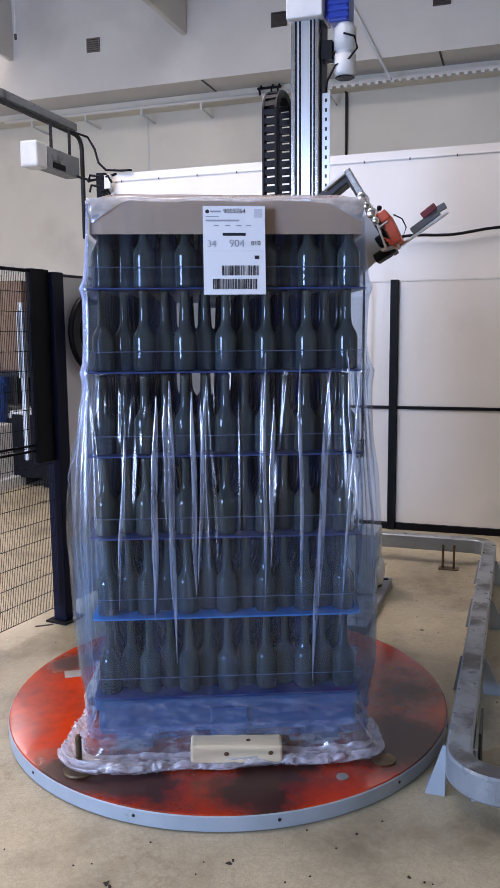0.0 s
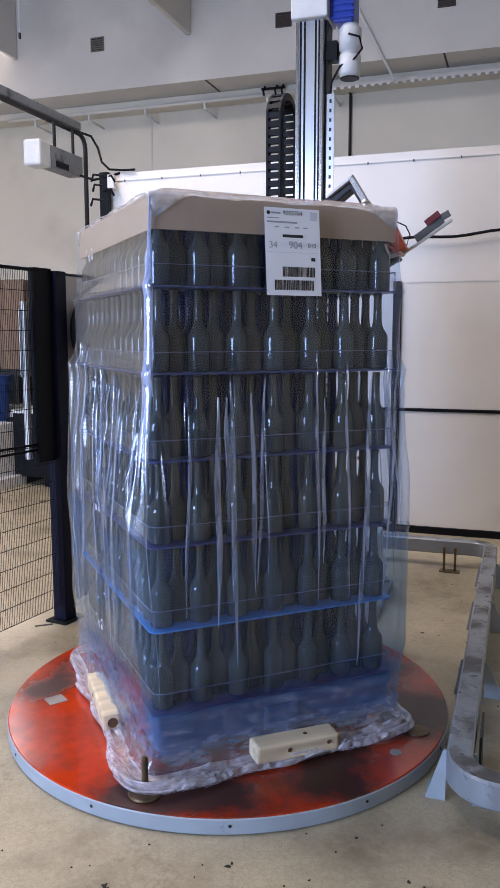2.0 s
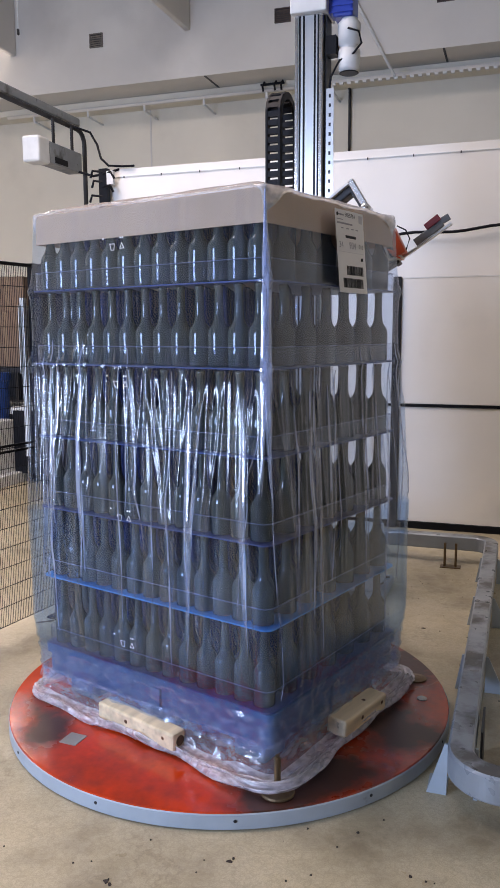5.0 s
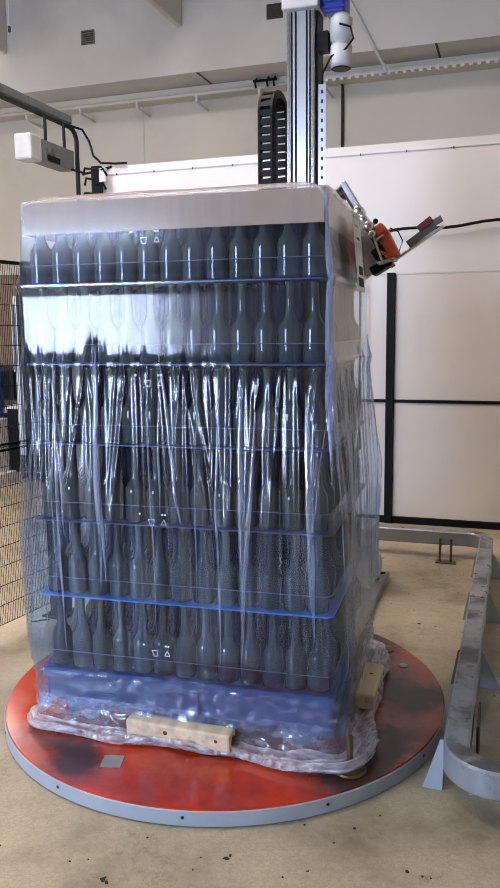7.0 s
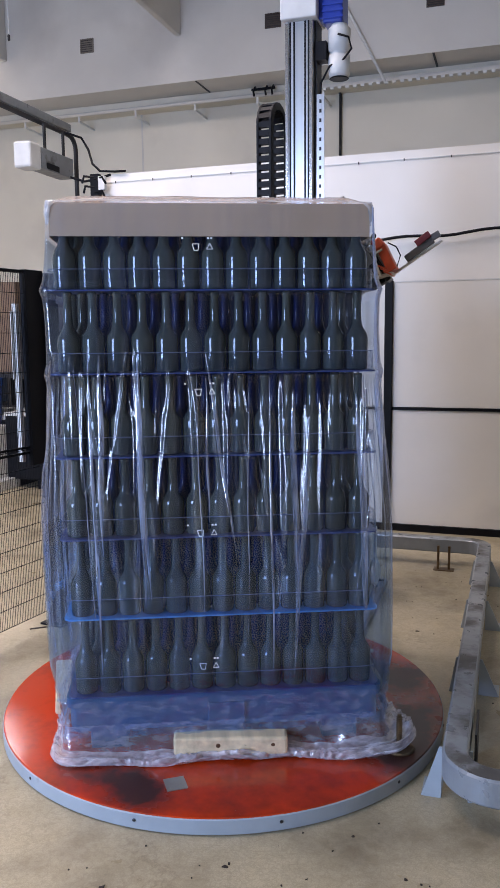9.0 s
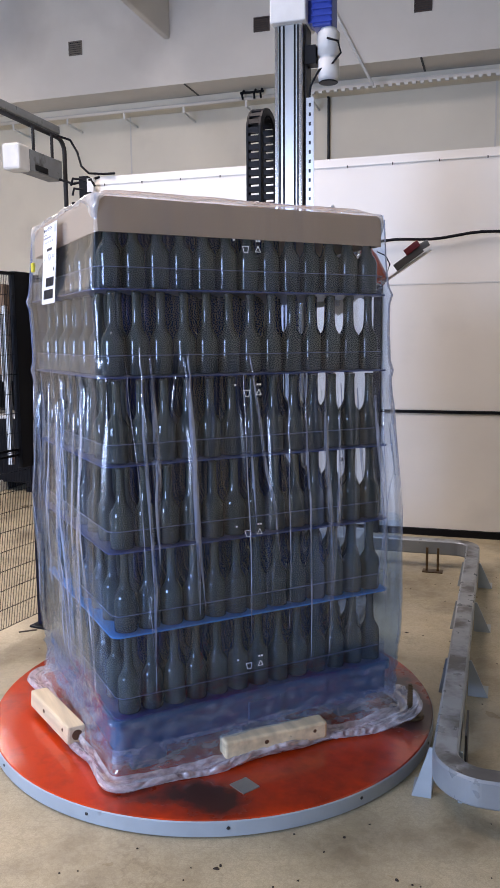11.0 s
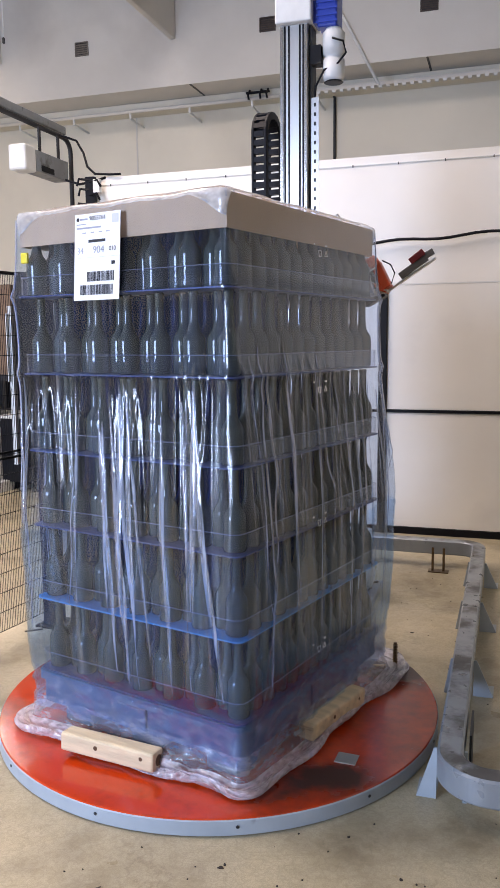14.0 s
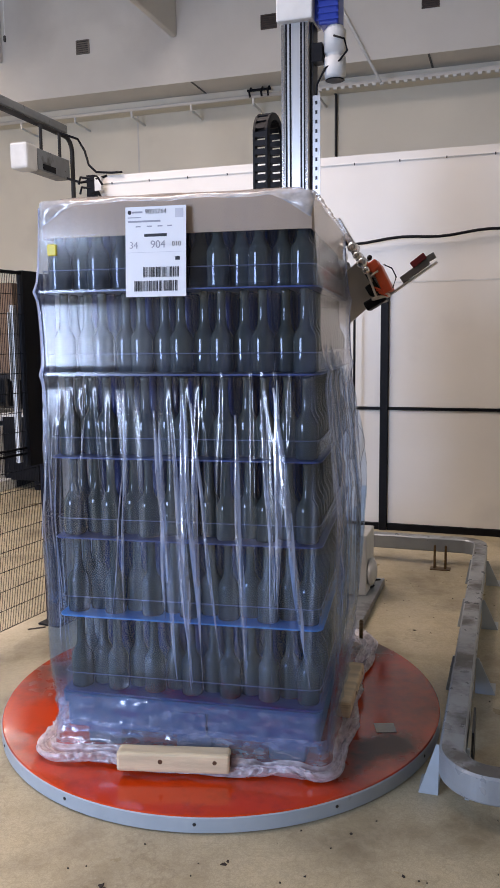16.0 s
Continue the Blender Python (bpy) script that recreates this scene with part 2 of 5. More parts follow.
M_THINSKIRT = film_mat("thin_film", 0.18, (0.84, 0.84, 0.95), 0.12, 0.12, 16.0, (1, 1, 3), 0.04, 0.46, 0.44, 0.72)
# the blue tone paints the glow of the lower layers into this wrap
M_BAND = film_mat("blue_glow_film", 0.008, (0.55, 0.70, 1.0), 0.12, 0.25, 22.0, (1.0, 1.0, 2.5), 0.02, 0.09, 0.50, 0.74, clear_tone=(0.79, 0.89, 1.0), graze=0.40)
M_CUFF = film_mat("cloudy_low_film", 0.05, (0.74, 0.78, 0.98), 0.14, 0.25, 22.0, (1.0, 1.0, 2.5), 0.04, 0.30, 0.45, 0.74, clear_tone=(0.80, 0.88, 1.0), graze=0.25)
M_RIMFILM = film_mat("clear_tray_plastic", 0.006, (0.2, 0.3, 0.7), 0.25, 0.02, 20.0, (1, 1, 1), 0.0, 0.012)

# ---------------------------------------------------------------- mesh helpers


def part(name, bm, material, parent=None, label="", smooth=False):
    me = bpy.data.meshes.new(name)
    bm.to_mesh(me)
    bm.free()
    me.materials.append(material)
    if smooth:
        me.shade_smooth()
    ob = new(name, me)
    if parent:
        ob.parent = parent
    if label:
        tagged(ob, label)
    return ob


def thing(name, m, label, category, group="", kind=""):
    ob = new(name)
    ob.empty_display_size = 0.1
    ob.matrix_basis = m
    return tagged(ob, label, category, group, kind)


def at(u, v, z, turn=0.0):
    return CELL @ pose(u, v, z, 0, 0, turn)


def box(bm, lo, hi, bevel=0.0, m=None):
    g = bmesh.ops.create_cube(bm, size=1.0)["verts"]
    s = [b - a for a, b in zip(lo, hi)]
    c = [(a + b) / 2 for a, b in zip(lo, hi)]
    for v in g:
        v.co = Vector((v.co.x * s[0] + c[0], v.co.y * s[1] + c[1], v.co.z * s[2] + c[2]))
    if bevel:
        e = list({e for v in g for e in v.link_edges})
        r = bmesh.ops.bevel(bm, geom=e, offset=bevel, segments=2, affect="EDGES", profile=0.5)
        g = list({v for f in r["faces"] for v in f.verts} | {v for v in g if v.is_valid})
    if m is not None:
        for v in g:
            v.co = m @ v.co
    return bm


def tube(bm, pts, r, seg=8, square=None):
    """A swept tube along pts; square=(w, h) sweeps a rectangle."""
    pts = [Vector(q) for q in pts]
    rings = []
    for i, q in enumerate(pts):
        d = (pts[min(i + 1, len(pts) - 1)] - pts[max(i - 1, 0)]).normalized()
        a = d.cross(Vector((0, 0, 1)))
        a = a.normalized() if a.length > 1e-4 else Vector((1, 0, 0))
        b = a.cross(d).normalized()
        if square:
            w, h = square[0] / 2, square[1] / 2
            k = 0.18 * min(w, h)
            off = ((w, h - k), (w - k, h), (-w + k, h), (-w, h - k), (-w, -h + k), (-w + k, -h), (w - k, -h), (w, -h + k))
            ring = [bm.verts.new(q + a * x + b * y) for x, y in off]
        else:
            ring = [bm.verts.new(q + a * r * math.cos(2 * math.pi * k / seg) + b * r * math.sin(2 * math.pi * k / seg)) for k in range(seg)]
        rings.append(ring)
    n = len(rings[0])
    for r0, r1 in zip(rings, rings[1:]):
        for k in range(n):
            bm.faces.new((r0[k], r0[(k + 1) % n], r1[(k + 1) % n], r1[k]))
    bm.faces.new(rings[0][::-1])
    bm.faces.new(rings[-1])
    bmesh.ops.recalc_face_normals(bm, faces=bm.faces[:])
    return bm


def lathe(bm, prof, seg=16, m=None):
    rings = []
    for r, z in prof:
        rings.append([bm.verts.new((m or Matrix()) @ Vector((r * math.cos(2 * math.pi * k / seg), r * math.sin(2 * math.pi * k / seg), z))) for k in range(seg)])
    for r0, r1 in zip(rings, rings[1:]):
        for k in range(seg):
            bm.faces.new((r0[k], r0[(k + 1) % seg], r1[(k + 1) % seg], r1[k]))
    bm.faces.new(rings[0][::-1])
    bm.faces.new(rings[-1])
    return bm


def B():
    return bmesh.new()


def one_box(name, lo, hi, material, parent=None, label="", bevel=0.0):
    return part(name, box(B(), lo, hi, bevel), material, parent, label)


def structure(ob, label, category):
    return tagged(ob, label, category, kind="structure")


# ---------------------------------------------------------------- hall
def build_hall():
    g = one_box("floor", (-60, -60, -0.3), (60, 60, 0.0), M_FLOOR)
    structure(g, "smooth worn beige screed floor with dark stains", "floor")
    wall_h = 7.2

    def wall(name, boxes, material, label, category="wall"):
        bm = B()
        for lo, hi in boxes:
            box(bm, lo, hi)
        w = part(name, bm, material)
        w.matrix_basis = CELL
        return structure(w, label, category)

    wall("wall_north", [((-9.3, 9.0, 0), (7.2, 9.3, 5.296))], M_WALL, "cream painted lower hall wall, scuffed")
    wall("wall_north_upper", [((-6.9, 8.0, 5.30), (7.2, 9.3, wall_h)), ((-9.3, 8.0, 5.30), (-6.9, 9.3, 5.36)), ((-9.3, 8.0, 6.34), (-6.9, 9.3, wall_h)), ((-9.3, 8.0, 5.36), (-8.4, 9.3, 6.34))], M_CONC, "pale concrete upper wall standing out over the ledge")
    wall("wall_west", [((-9.3, -7.0, 0), (-9.0, 9.3, wall_h))],
         M_WALL, "cream painted side wall")
    wall("wall_east", [((7.0, -7.0, 0), (7.3, 9.3, wall_h))], M_WALL, "cream painted side wall")
    # out of view; its dark colour cuts bounce and haze on the film
    wall("wall_south", [((-9.3, -7.3, 0), (-5.0, -7.0, wall_h)), ((-2.2, -7.3, 0), (7.3, -7.0, wall_h)), ((-5.0, -7.3, 3.5), (-2.2, -7.0, wall_h)), ((-5.0, -7.3, 0), (-2.2, -7.0, 0.8))],
         M_DULLWALL, "unseen wall with a large window, darkened to dim reflections")
    # the roof opening is assumed, cut to hold the added fill lamp
    wall("ceiling", [((-9.3, -7.3, wall_h), (-5.0, 9.3, wall_h + 0.2)), ((-1.0, -7.3, wall_h), (7.3, 9.3, wall_h + 0.2)), ((-5.0, -7.3, wall_h), (-1.0, -1.8, wall_h + 0.2)), ((-5.0, 2.2, wall_h), (-1.0, 9.3, wall_h + 0.2))],
         M_CONC, "pale concrete ceiling with an opening added for the fill lamp", "ceiling")
    wall("trim_ledge", [((-9.0, 8.58, 5.20), (7.0, 8.998, 5.292))], M_WALL, "cream ledge on brackets under the upper wall", "ledge")
    for u in (-3.3, 0.05):
        wall("trim_underside_joint", [((u - 0.014, 8.002, 5.292), (u + 0.014, 8.575, 5.2985))], M_DARKSTEEL, "dark joint under the upper wall", "joint")
    # joint lines in the lower wall
    for u in (-4.64, -1.9, 1.0):
        wall("trim_joint", [((u - 0.012, 8.992, 3.2), (u + 0.012, 9.0, 5.3))], M_CONC, "narrow vertical joint in the cream wall", "joint")


def roof_beam(u0, u1, z):
    b = thing("roof_beam", at(u0, 0, z), "pale concrete roof beam running into the wall", "beam", "roof beams")
    part("girder", box(B(), (0, 2.0, 0.0), (u1 - u0, 7.998, 1.19), 0.02), M_CONC, b)


def wall_vent(u0, u1, z0, z1, material, label):
    g = thing("wall_vent", at(u0, 8.0, z0), label, "vent", "wall vents")
    w, h = u1 - u0, z1 - z0
    bm = B()
    for lo, hi in (((0, -0.02, 0), (w, 0, 0.015)), ((0, -0.02, h - 0.015), (w, 0, h)), ((0, -0.02, 0.015), (0.015, 0, h - 0.015)), ((w - 0.015, -0.02, 0.015), (w, 0, h - 0.015))):
        box(bm, lo, hi)
    part("frame", bm, material, g)
    one_box("backing", (0.016, -0.004, 0.016), (w - 0.016, -0.001, h - 0.016), M_DARKSTEEL, g)
    for k in range(5):
        z = 0.03 + k * (h - 0.05) / 5
        part("slat", box(B(), (0.016, -0.016, z), (w - 0.016, -0.006, z + 0.018), 0, None), material, g)


def build_upper_details():
    roof_beam(-3.60, -3.51, 5.93)
    roof_beam(-6.52, -6.43, 5.90)
    M_VENT = mat("brown_grey_metal", (0.16, 0.14, 0.12), 0.6, vary=0.2, scale=14)
    M_VENTD = mat("rust_brown_metal", (0.05, 0.035, 0.03), 0.6, vary=0.2, scale=14)
    wall_vent(-5.14, -4.92, 5.87, 6.07, M_VENT, "grey-brown louvred wall vent")
    wall_vent(-2.245, -2.015, 5.87, 6.06, M_VENTD, "dark brown louvred wall vent")
    wall_vent(-0.05, 0.18, 5.86, 6.05, M_VENTD, "dark brown louvred wall vent")
    # pipe along the wall on brackets
    p = thing("wall_pipe", at(0, 8.52, 0), "pale painted pipe on small brackets along the wall", "pipe")
    part("pipe", tube(B(), [(-7.0, 0, 5.16), (-1.7, 0, 5.16)], 0.03, 12), M_CONC, p, smooth=True)
    for k in range(6):
        u = -6.5 + 0.64 * 1.55 * k
        bm = B()
        tube(bm, [(u, 0.0, 5.14), (u, 0.0, 5.06), (u, 0.478, 5.04)], 0.018, 6)
        part("bracket", bm, M_LIGHTGREY, p)
    c = thing("cable_tray", at(0, 8.52, 0), "grey perforated cable tray with a toothed lower edge", "cable tray")
    one_box("tray", (-1.7, -0.05, 5.15), (5.0, 0.05, 5.198), M_CONC, c)
    bm = B()
    for k in range(60):
        box(bm, (-1.65 + k * 0.11, -0.052, 5.12), (-1.60 + k * 0.11, 0.0, 5.149))
    tagged(part("teeth", bm, M_LIGHTGREY, c), kind="stuff")
    k_ = thing("pipe_clamp", at(-2.45, 8.50, 5.20), "black pipe clamp on the ledge of the wall", "clamp")
    one_box("plate", (-0.16, -0.03, 0.02), (0.20, 0.0, 0.05), M_BLACK, k_)
    for x in (-0.12, 0.06, 0.16):
        part("jaw", tube(B(), [(x, -0.02, -0.06), (x, -0.05, 0.0), (x + 0.02, -0.02, 0.07)], 0.016, 6), M_BLACK, k_)
    c = thing("conduit", at(-1.38, 8.95, 0), "dark vertical conduit on the wall", "conduit", "conduits")
    part("pipe", tube(B(), [(-0.14, 0.0, 5.24), (-0.03, 0, 5.23), (0, 0, 5.18), (0, 0, 3.0)], 0.022, 8), M_DARKSTEEL, c, smooth=True)
    c = thing("conduit", at(-1.03, 7.95, 5.89), "grey slanting conduit on the upper wall", "conduit", "conduits")
    part("pipe", tube(B(), [(-0.6, 0, 1.1), (0.46, 0, -0.9)], 0.02, 8), M_LIGHTGREY, c, smooth=True)
    c = thing("hanging_cord", at(-5.3, 6.4, 0), "thin pale cord hanging from the roof", "cord")
    part("cord", tube(B(), [(0, 0, 7.2), (0, 0, 5.62)], 0.008, 6), M_LIGHTGREY, c)
    part("plug", lathe(B(), ((0.01, 5.55), (0.018, 5.56), (0.018, 5.62), (0.008, 5.63)), 8), M_DARKSTEEL, c)


def build_partition():
    w = one_box("wall_partition", (-2.62, 3.72, 0.0), (6.9, 3.9, 3.15), M_WHITE)
    w.matrix_basis = CELL
    structure(w, "white sandwich-panel partition wall behind the machine", "wall")
    t = one_box("trim_partition", (-2.62, 3.712, 3.077), (6.9, 3.719, 3.083), M_LIGHTGREY)
    t.matrix_basis = CELL
    structure(t, "thin grey trim line along the white wall", "trim")
    bm = B()
    for k in range(24):
        box(bm, (-2.4 + k * 0.38, 3.706, 3.066), (-2.392 + k * 0.38, 3.712, 3.086))
    r = part("trim_rivets", bm, M_DARKSTEEL)
    r.matrix_basis = CELL
    tagged(r, "small dark rivets along the white wall", "rivets", kind="stuff")
    # black cable slung along the wall
    c = thing("cable", at(0, 3.66, 0), "black cable slung along the white wall", "cable", "cables")
    pts = [(-0.6 + 0.1 * k, 0, 2.40 + 0.045 * (0.1 * k) + 0.012 * math.sin(k * 0.9)) for k in range(30)]
    part("cord", tube(B(), pts, 0.012, 8), M_BLACK, c, smooth=True)
    # hose hanging in front of the guard panels
    c = thing("hose", at(-0.03, 3.3, 0), "dark hose with an elbow fitting hanging by the panels", "hose")
    part("pipe", tube(B(), [(0, 0, 2.2), (0, 0, 0.7)], 0.010, 8), M_BLACK, c, smooth=True)
    part("fitting", tube(B(), [(0, 0, 0.78), (0, 0, 0.66), (-0.01, 0, 0.64), (-0.05, 0, 0.635)], 0.018, 8), M_DARKSTEEL, c, smooth=True)
    # conduit along the roof with the light box hung from it
    c = thing("conduit", at(-2.88, 0, 3.54), "grey conduit bending down beside the white wall", "conduit", "conduits")
    pts = [(0, 0.4, 0), (0, 3.72, 0)] + [(0.0, 3.72 + 0.12 * math.sin(a), -0.12 + 0.12 * math.cos(a)) for a in (0.4, 0.8, 1.2, 1.57)] + [(0, 3.84, -0.95)]
    part("pipe", tube(B(), pts, 0.022, 8), M_DARKSTEEL, c, smooth=True)
    part("channel", box(B(), (-0.05, 0.3, 0.026), (0.02, 3.74, 0.10), 0.01), M_GREY, c, "grey sheet cable channel")
    part("loose_cable", tube(B(), [(0.02, 3.6, 0.0), (0.10, 3.78, -0.02), (0.16, 3.8, -0.13), (0.22, 3.76, -0.27), (0.32, 3.72, -0.35), (0.48, 3.70, -0.37), (0.60, 3.69, -0.375)], 0.011, 6), M_BLACK, c, smooth=True)
    e = thing("light_box", at(-2.87, 3.09, 3.1), "white and grey light box hung from the conduit", "light box")
    part("body", box(B(), (-0.08, 0.03, 0.02), (0.07, 0.56, 0.20), 0.006), M_GREY, e)
    part("end_cap", box(B(), (-0.10, -0.15, 0.0), (0.07, 0.028, 0.22), 0.02), M_LIGHTGREY, e, "white plastic end cap")
    for y in (0.12, 0.43):
        one_box("hanger", (0.03, y, 0.2), (0.045, y + 0.03, 0.42), M_DARKSTEEL, e)
    one_box("socket", (0.071, 0.1, 0.03), (0.078, 0.3, 0.08), M_BLACK, e)
    part("lead", tube(B(), [(0.06, 0.5, 0.03), (0.16, 0.6, 0.0), (0.30, 0.62, 0.02), (0.42, 0.63, 0.05)], 0.012, 6), M_BLACK, e, smooth=True)
    j = thing("junction", at(-2.58, 3.66, 2.7), "black cable junction bracket on the wall's end", "junction")
    part("bracket", box(B(), (-0.04, -0.03, 0.0), (0.05, 0.03, 0.45), 0.004), M_BLACK, j)
    for k, (x, z) in enumerate(((-0.09, 0.42), (-0.08, 0.33), (0.1, 0.40), (0.09, 0.28), (-0.1, 0.2))):
        part("gland", tube(B(), [(0, -0.02, z), (x, -0.05, z + 0.01), (x * 1.3, -0.04, z - 0.05)], 0.012, 6), M_BLACK, j)
    one_box("clip", (0.055, -0.05, 0.3), (0.12, -0.01, 0.42), M_LIGHTGREY, j)


build_hall()
build_upper_details()
build_partition()


def build_back_fence():
    for k, (u0, u1) in enumerate(((-1.98, 0.16), (0.23, 2.3))):
        f = thing("guard_panel", at(0, 3.47, 0), "white sheet guard panel in a black frame", "guard panel", "guard panels")
        one_box("lower_sheet", (u0, -0.01, 0.06), (u1, 0.01, 1.02), M_WHITE, f)
        one_box("upper_sheet", (u0, -0.01, 1.05), (u1, 0.01, 2.06), M_WHITE, f)
        one_box("middle_rail", (u0, -0.02, 1.024), (u1, 0.012, 1.046), M_BLACK, f)
        one_box("bottom_rail", (u0, -0.025, 0.0), (u1, 0.015, 0.056), M_BLACK, f)
        one_box("top_edge", (u0, -0.014, 2.064), (u1, 0.014, 2.075), M_LIGHTGREY, f)
    f = thing("fence_post", at(0.195, 3.46, 0), "black steel fence post between white panels", "fence post", "fence posts")
    one_box("post", (-0.032, -0.035, 0.0), (0.032, 0.03, 2.08), M_BLACK, f, bevel=0.004)


def build_side_fence():
    # line of the fence: from the post towards the camera, and back to the corner
    m = pose(-0.98, 1.09, 0, 0, 0, -27.1 - 90)  # local +x points towards the camera
    f = thing("fence_post", m, "dark blue steel fence post bolted to the floor", "fence post", "fence posts")
    one_box("post", (-0.04, -0.045, 0.012), (0.05, 0.045, 1.99), M_NAVY, f, bevel=0.004)
    one_box("foot_plate", (-0.09, -0.075, 0.0), (0.09, 0.075, 0.012), M_BLACK, f, bevel=0.003)
    d = thing("mesh_panel", m, "black welded wire mesh guard panel", "mesh panel")
    one_box("end_frame", (0.052, -0.02, 0.95), (0.19, 0.02, 2.0), M_BLACK, d, bevel=0.003)
    bm = B()
    for k in range(158):
        x = 0.06 + k * 0.0126
        box(bm, (x - 0.0010, -0.0010, 0.10), (x + 0.0010, 0.0010, 1.98))
    for k in range(19):
        z = 0.10 + k * 0.1044
        box(bm, (0.06, 0.0014, z - 0.0016), (2.05, 0.0046, z + 0.0016))
    part("wire_mesh", bm, M_BLACK, d)
    for z in (1.02, 1.05):
        one_box("rail", (0.06, -0.012, z - 0.006), (2.05, -0.002, z + 0.006), M_BLACK, d)
    one_box("top_rail", (0.06, -0.012, 1.98), (2.05, 0.012, 1.995), M_BLACK, d)
    one_box("sensor_bar", (0.20, -0.05, 0.97), (0.225, -0.025, 1.82), M_LIGHTGREY, d, "slim light grey interlock bar")
    one_box("white_plate", (0.165, -0.045, 1.42), (0.245, -0.041, 1.78), M_LIGHTGREY, d, "small white plate")
    p2 = thing("guard_panel", m, "white sheet guard panel in a black frame", "guard panel", "guard panels")
    one_box("sheet", (-1.9, -0.01, 0.09), (-0.045, 0.01, 1.97), M_WHITE, p2)
    one_box("top_edge", (-1.9, -0.014, 1.972), (-0.045, 0.014, 1.985), M_DARKSTEEL, p2)
    one_box("bar", (-0.12, -0.03, 1.02), (-0.045, -0.012, 1.04), M_BLACK, p2)


build_back_fence()
build_side_fence()


def build_rail():
    r = thing("barrier_rail", at(1.03, 0, 0), "grey steel floor barrier rail, scuffed and bent at its corners", "barrier rail")
    pts = [(0.42, -0.60, 0.15)]
    for k in range(25):
        a = math.radians(-90 - k * 90 / 24)
        pts.append((0.14 + 0.14 * math.cos(a), -0.46 + 0.14 * math.sin(a), 0.15))
    pts += [(0, 0.2, 0.15), (0, 1.2, 0.15), (0, 2.38, 0.15)]
    for k in range(1, 7):
        a = math.radians(k * 90 / 6)
        pts.append((-0.13 + 0.13 * math.cos(a), 2.40 + 0.13 * math.sin(a), 0.15))
    pts += [(-0.9, 2.53, 0.15), (-2.1, 2.53, 0.15)]
    part("tube", tube(B(), pts, 0.0, square=(0.09, 0.10)), M_RAIL, r)
    def foot(v, left, right, h):
        bm = B()
        for sd, reach in ((-1, left), (1, right)):
            x0, x1 = 0.046 * sd, reach * sd
            q = [(x0, v, h), (x0 + 0.012 * sd, v, h), (x1, v - 0.02, 0.0), (x0, v - 0.02, 0.0)]
            a = [bm.verts.new(c) for c in q]
            b = [bm.verts.new((c[0], c[1] + 0.010, c[2])) for c in q]
            for k in range(4):
                bm.faces.new((a[k], a[(k + 1) % 4], b[(k + 1) % 4], b[k]))
            bm.faces.new(a)
            bm.faces.new(b[::-1])
            box(bm, (min(x0, x1), v - 0.02, 0.0), (max(x0, x1), v + 0.10, 0.006))
        bmesh.ops.recalc_face_normals(bm, faces=bm.faces[:])
        part("foot", bm, M_RIM, r, "pale blue-grey steel foot plate")

    foot(-0.44, 0.115, 0.06, 0.18)
    for v in (0.45, 1.30, 2.12):
        foot(v, 0.085, 0.135, 0.16)
    for u in (-0.31, -0.235):
        one_box("back_leg", (u - 0.008, 2.39, 0), (u + 0.008, 2.41, 0.17), M_BRASS, r, "thin rusty leg")
    one_box("back_plate", (-0.34, 2.36, 0.0), (-0.2, 2.44, 0.006), M_BRASS, r)
    for z in (0.13, 0.17):
        part("bolt_head", lathe(B(), ((0.009, 0), (0.009, 0.006), (0.004, 0.009)), 8, pose(0.30, -0.646, z, 90, 0, 0)), M_LIGHTGREY, r)
    one_box("flat_bar", (0.06, -0.33, 0.0), (0.068, -0.12, 0.19), M_DARKSTEEL, r)


build_rail()


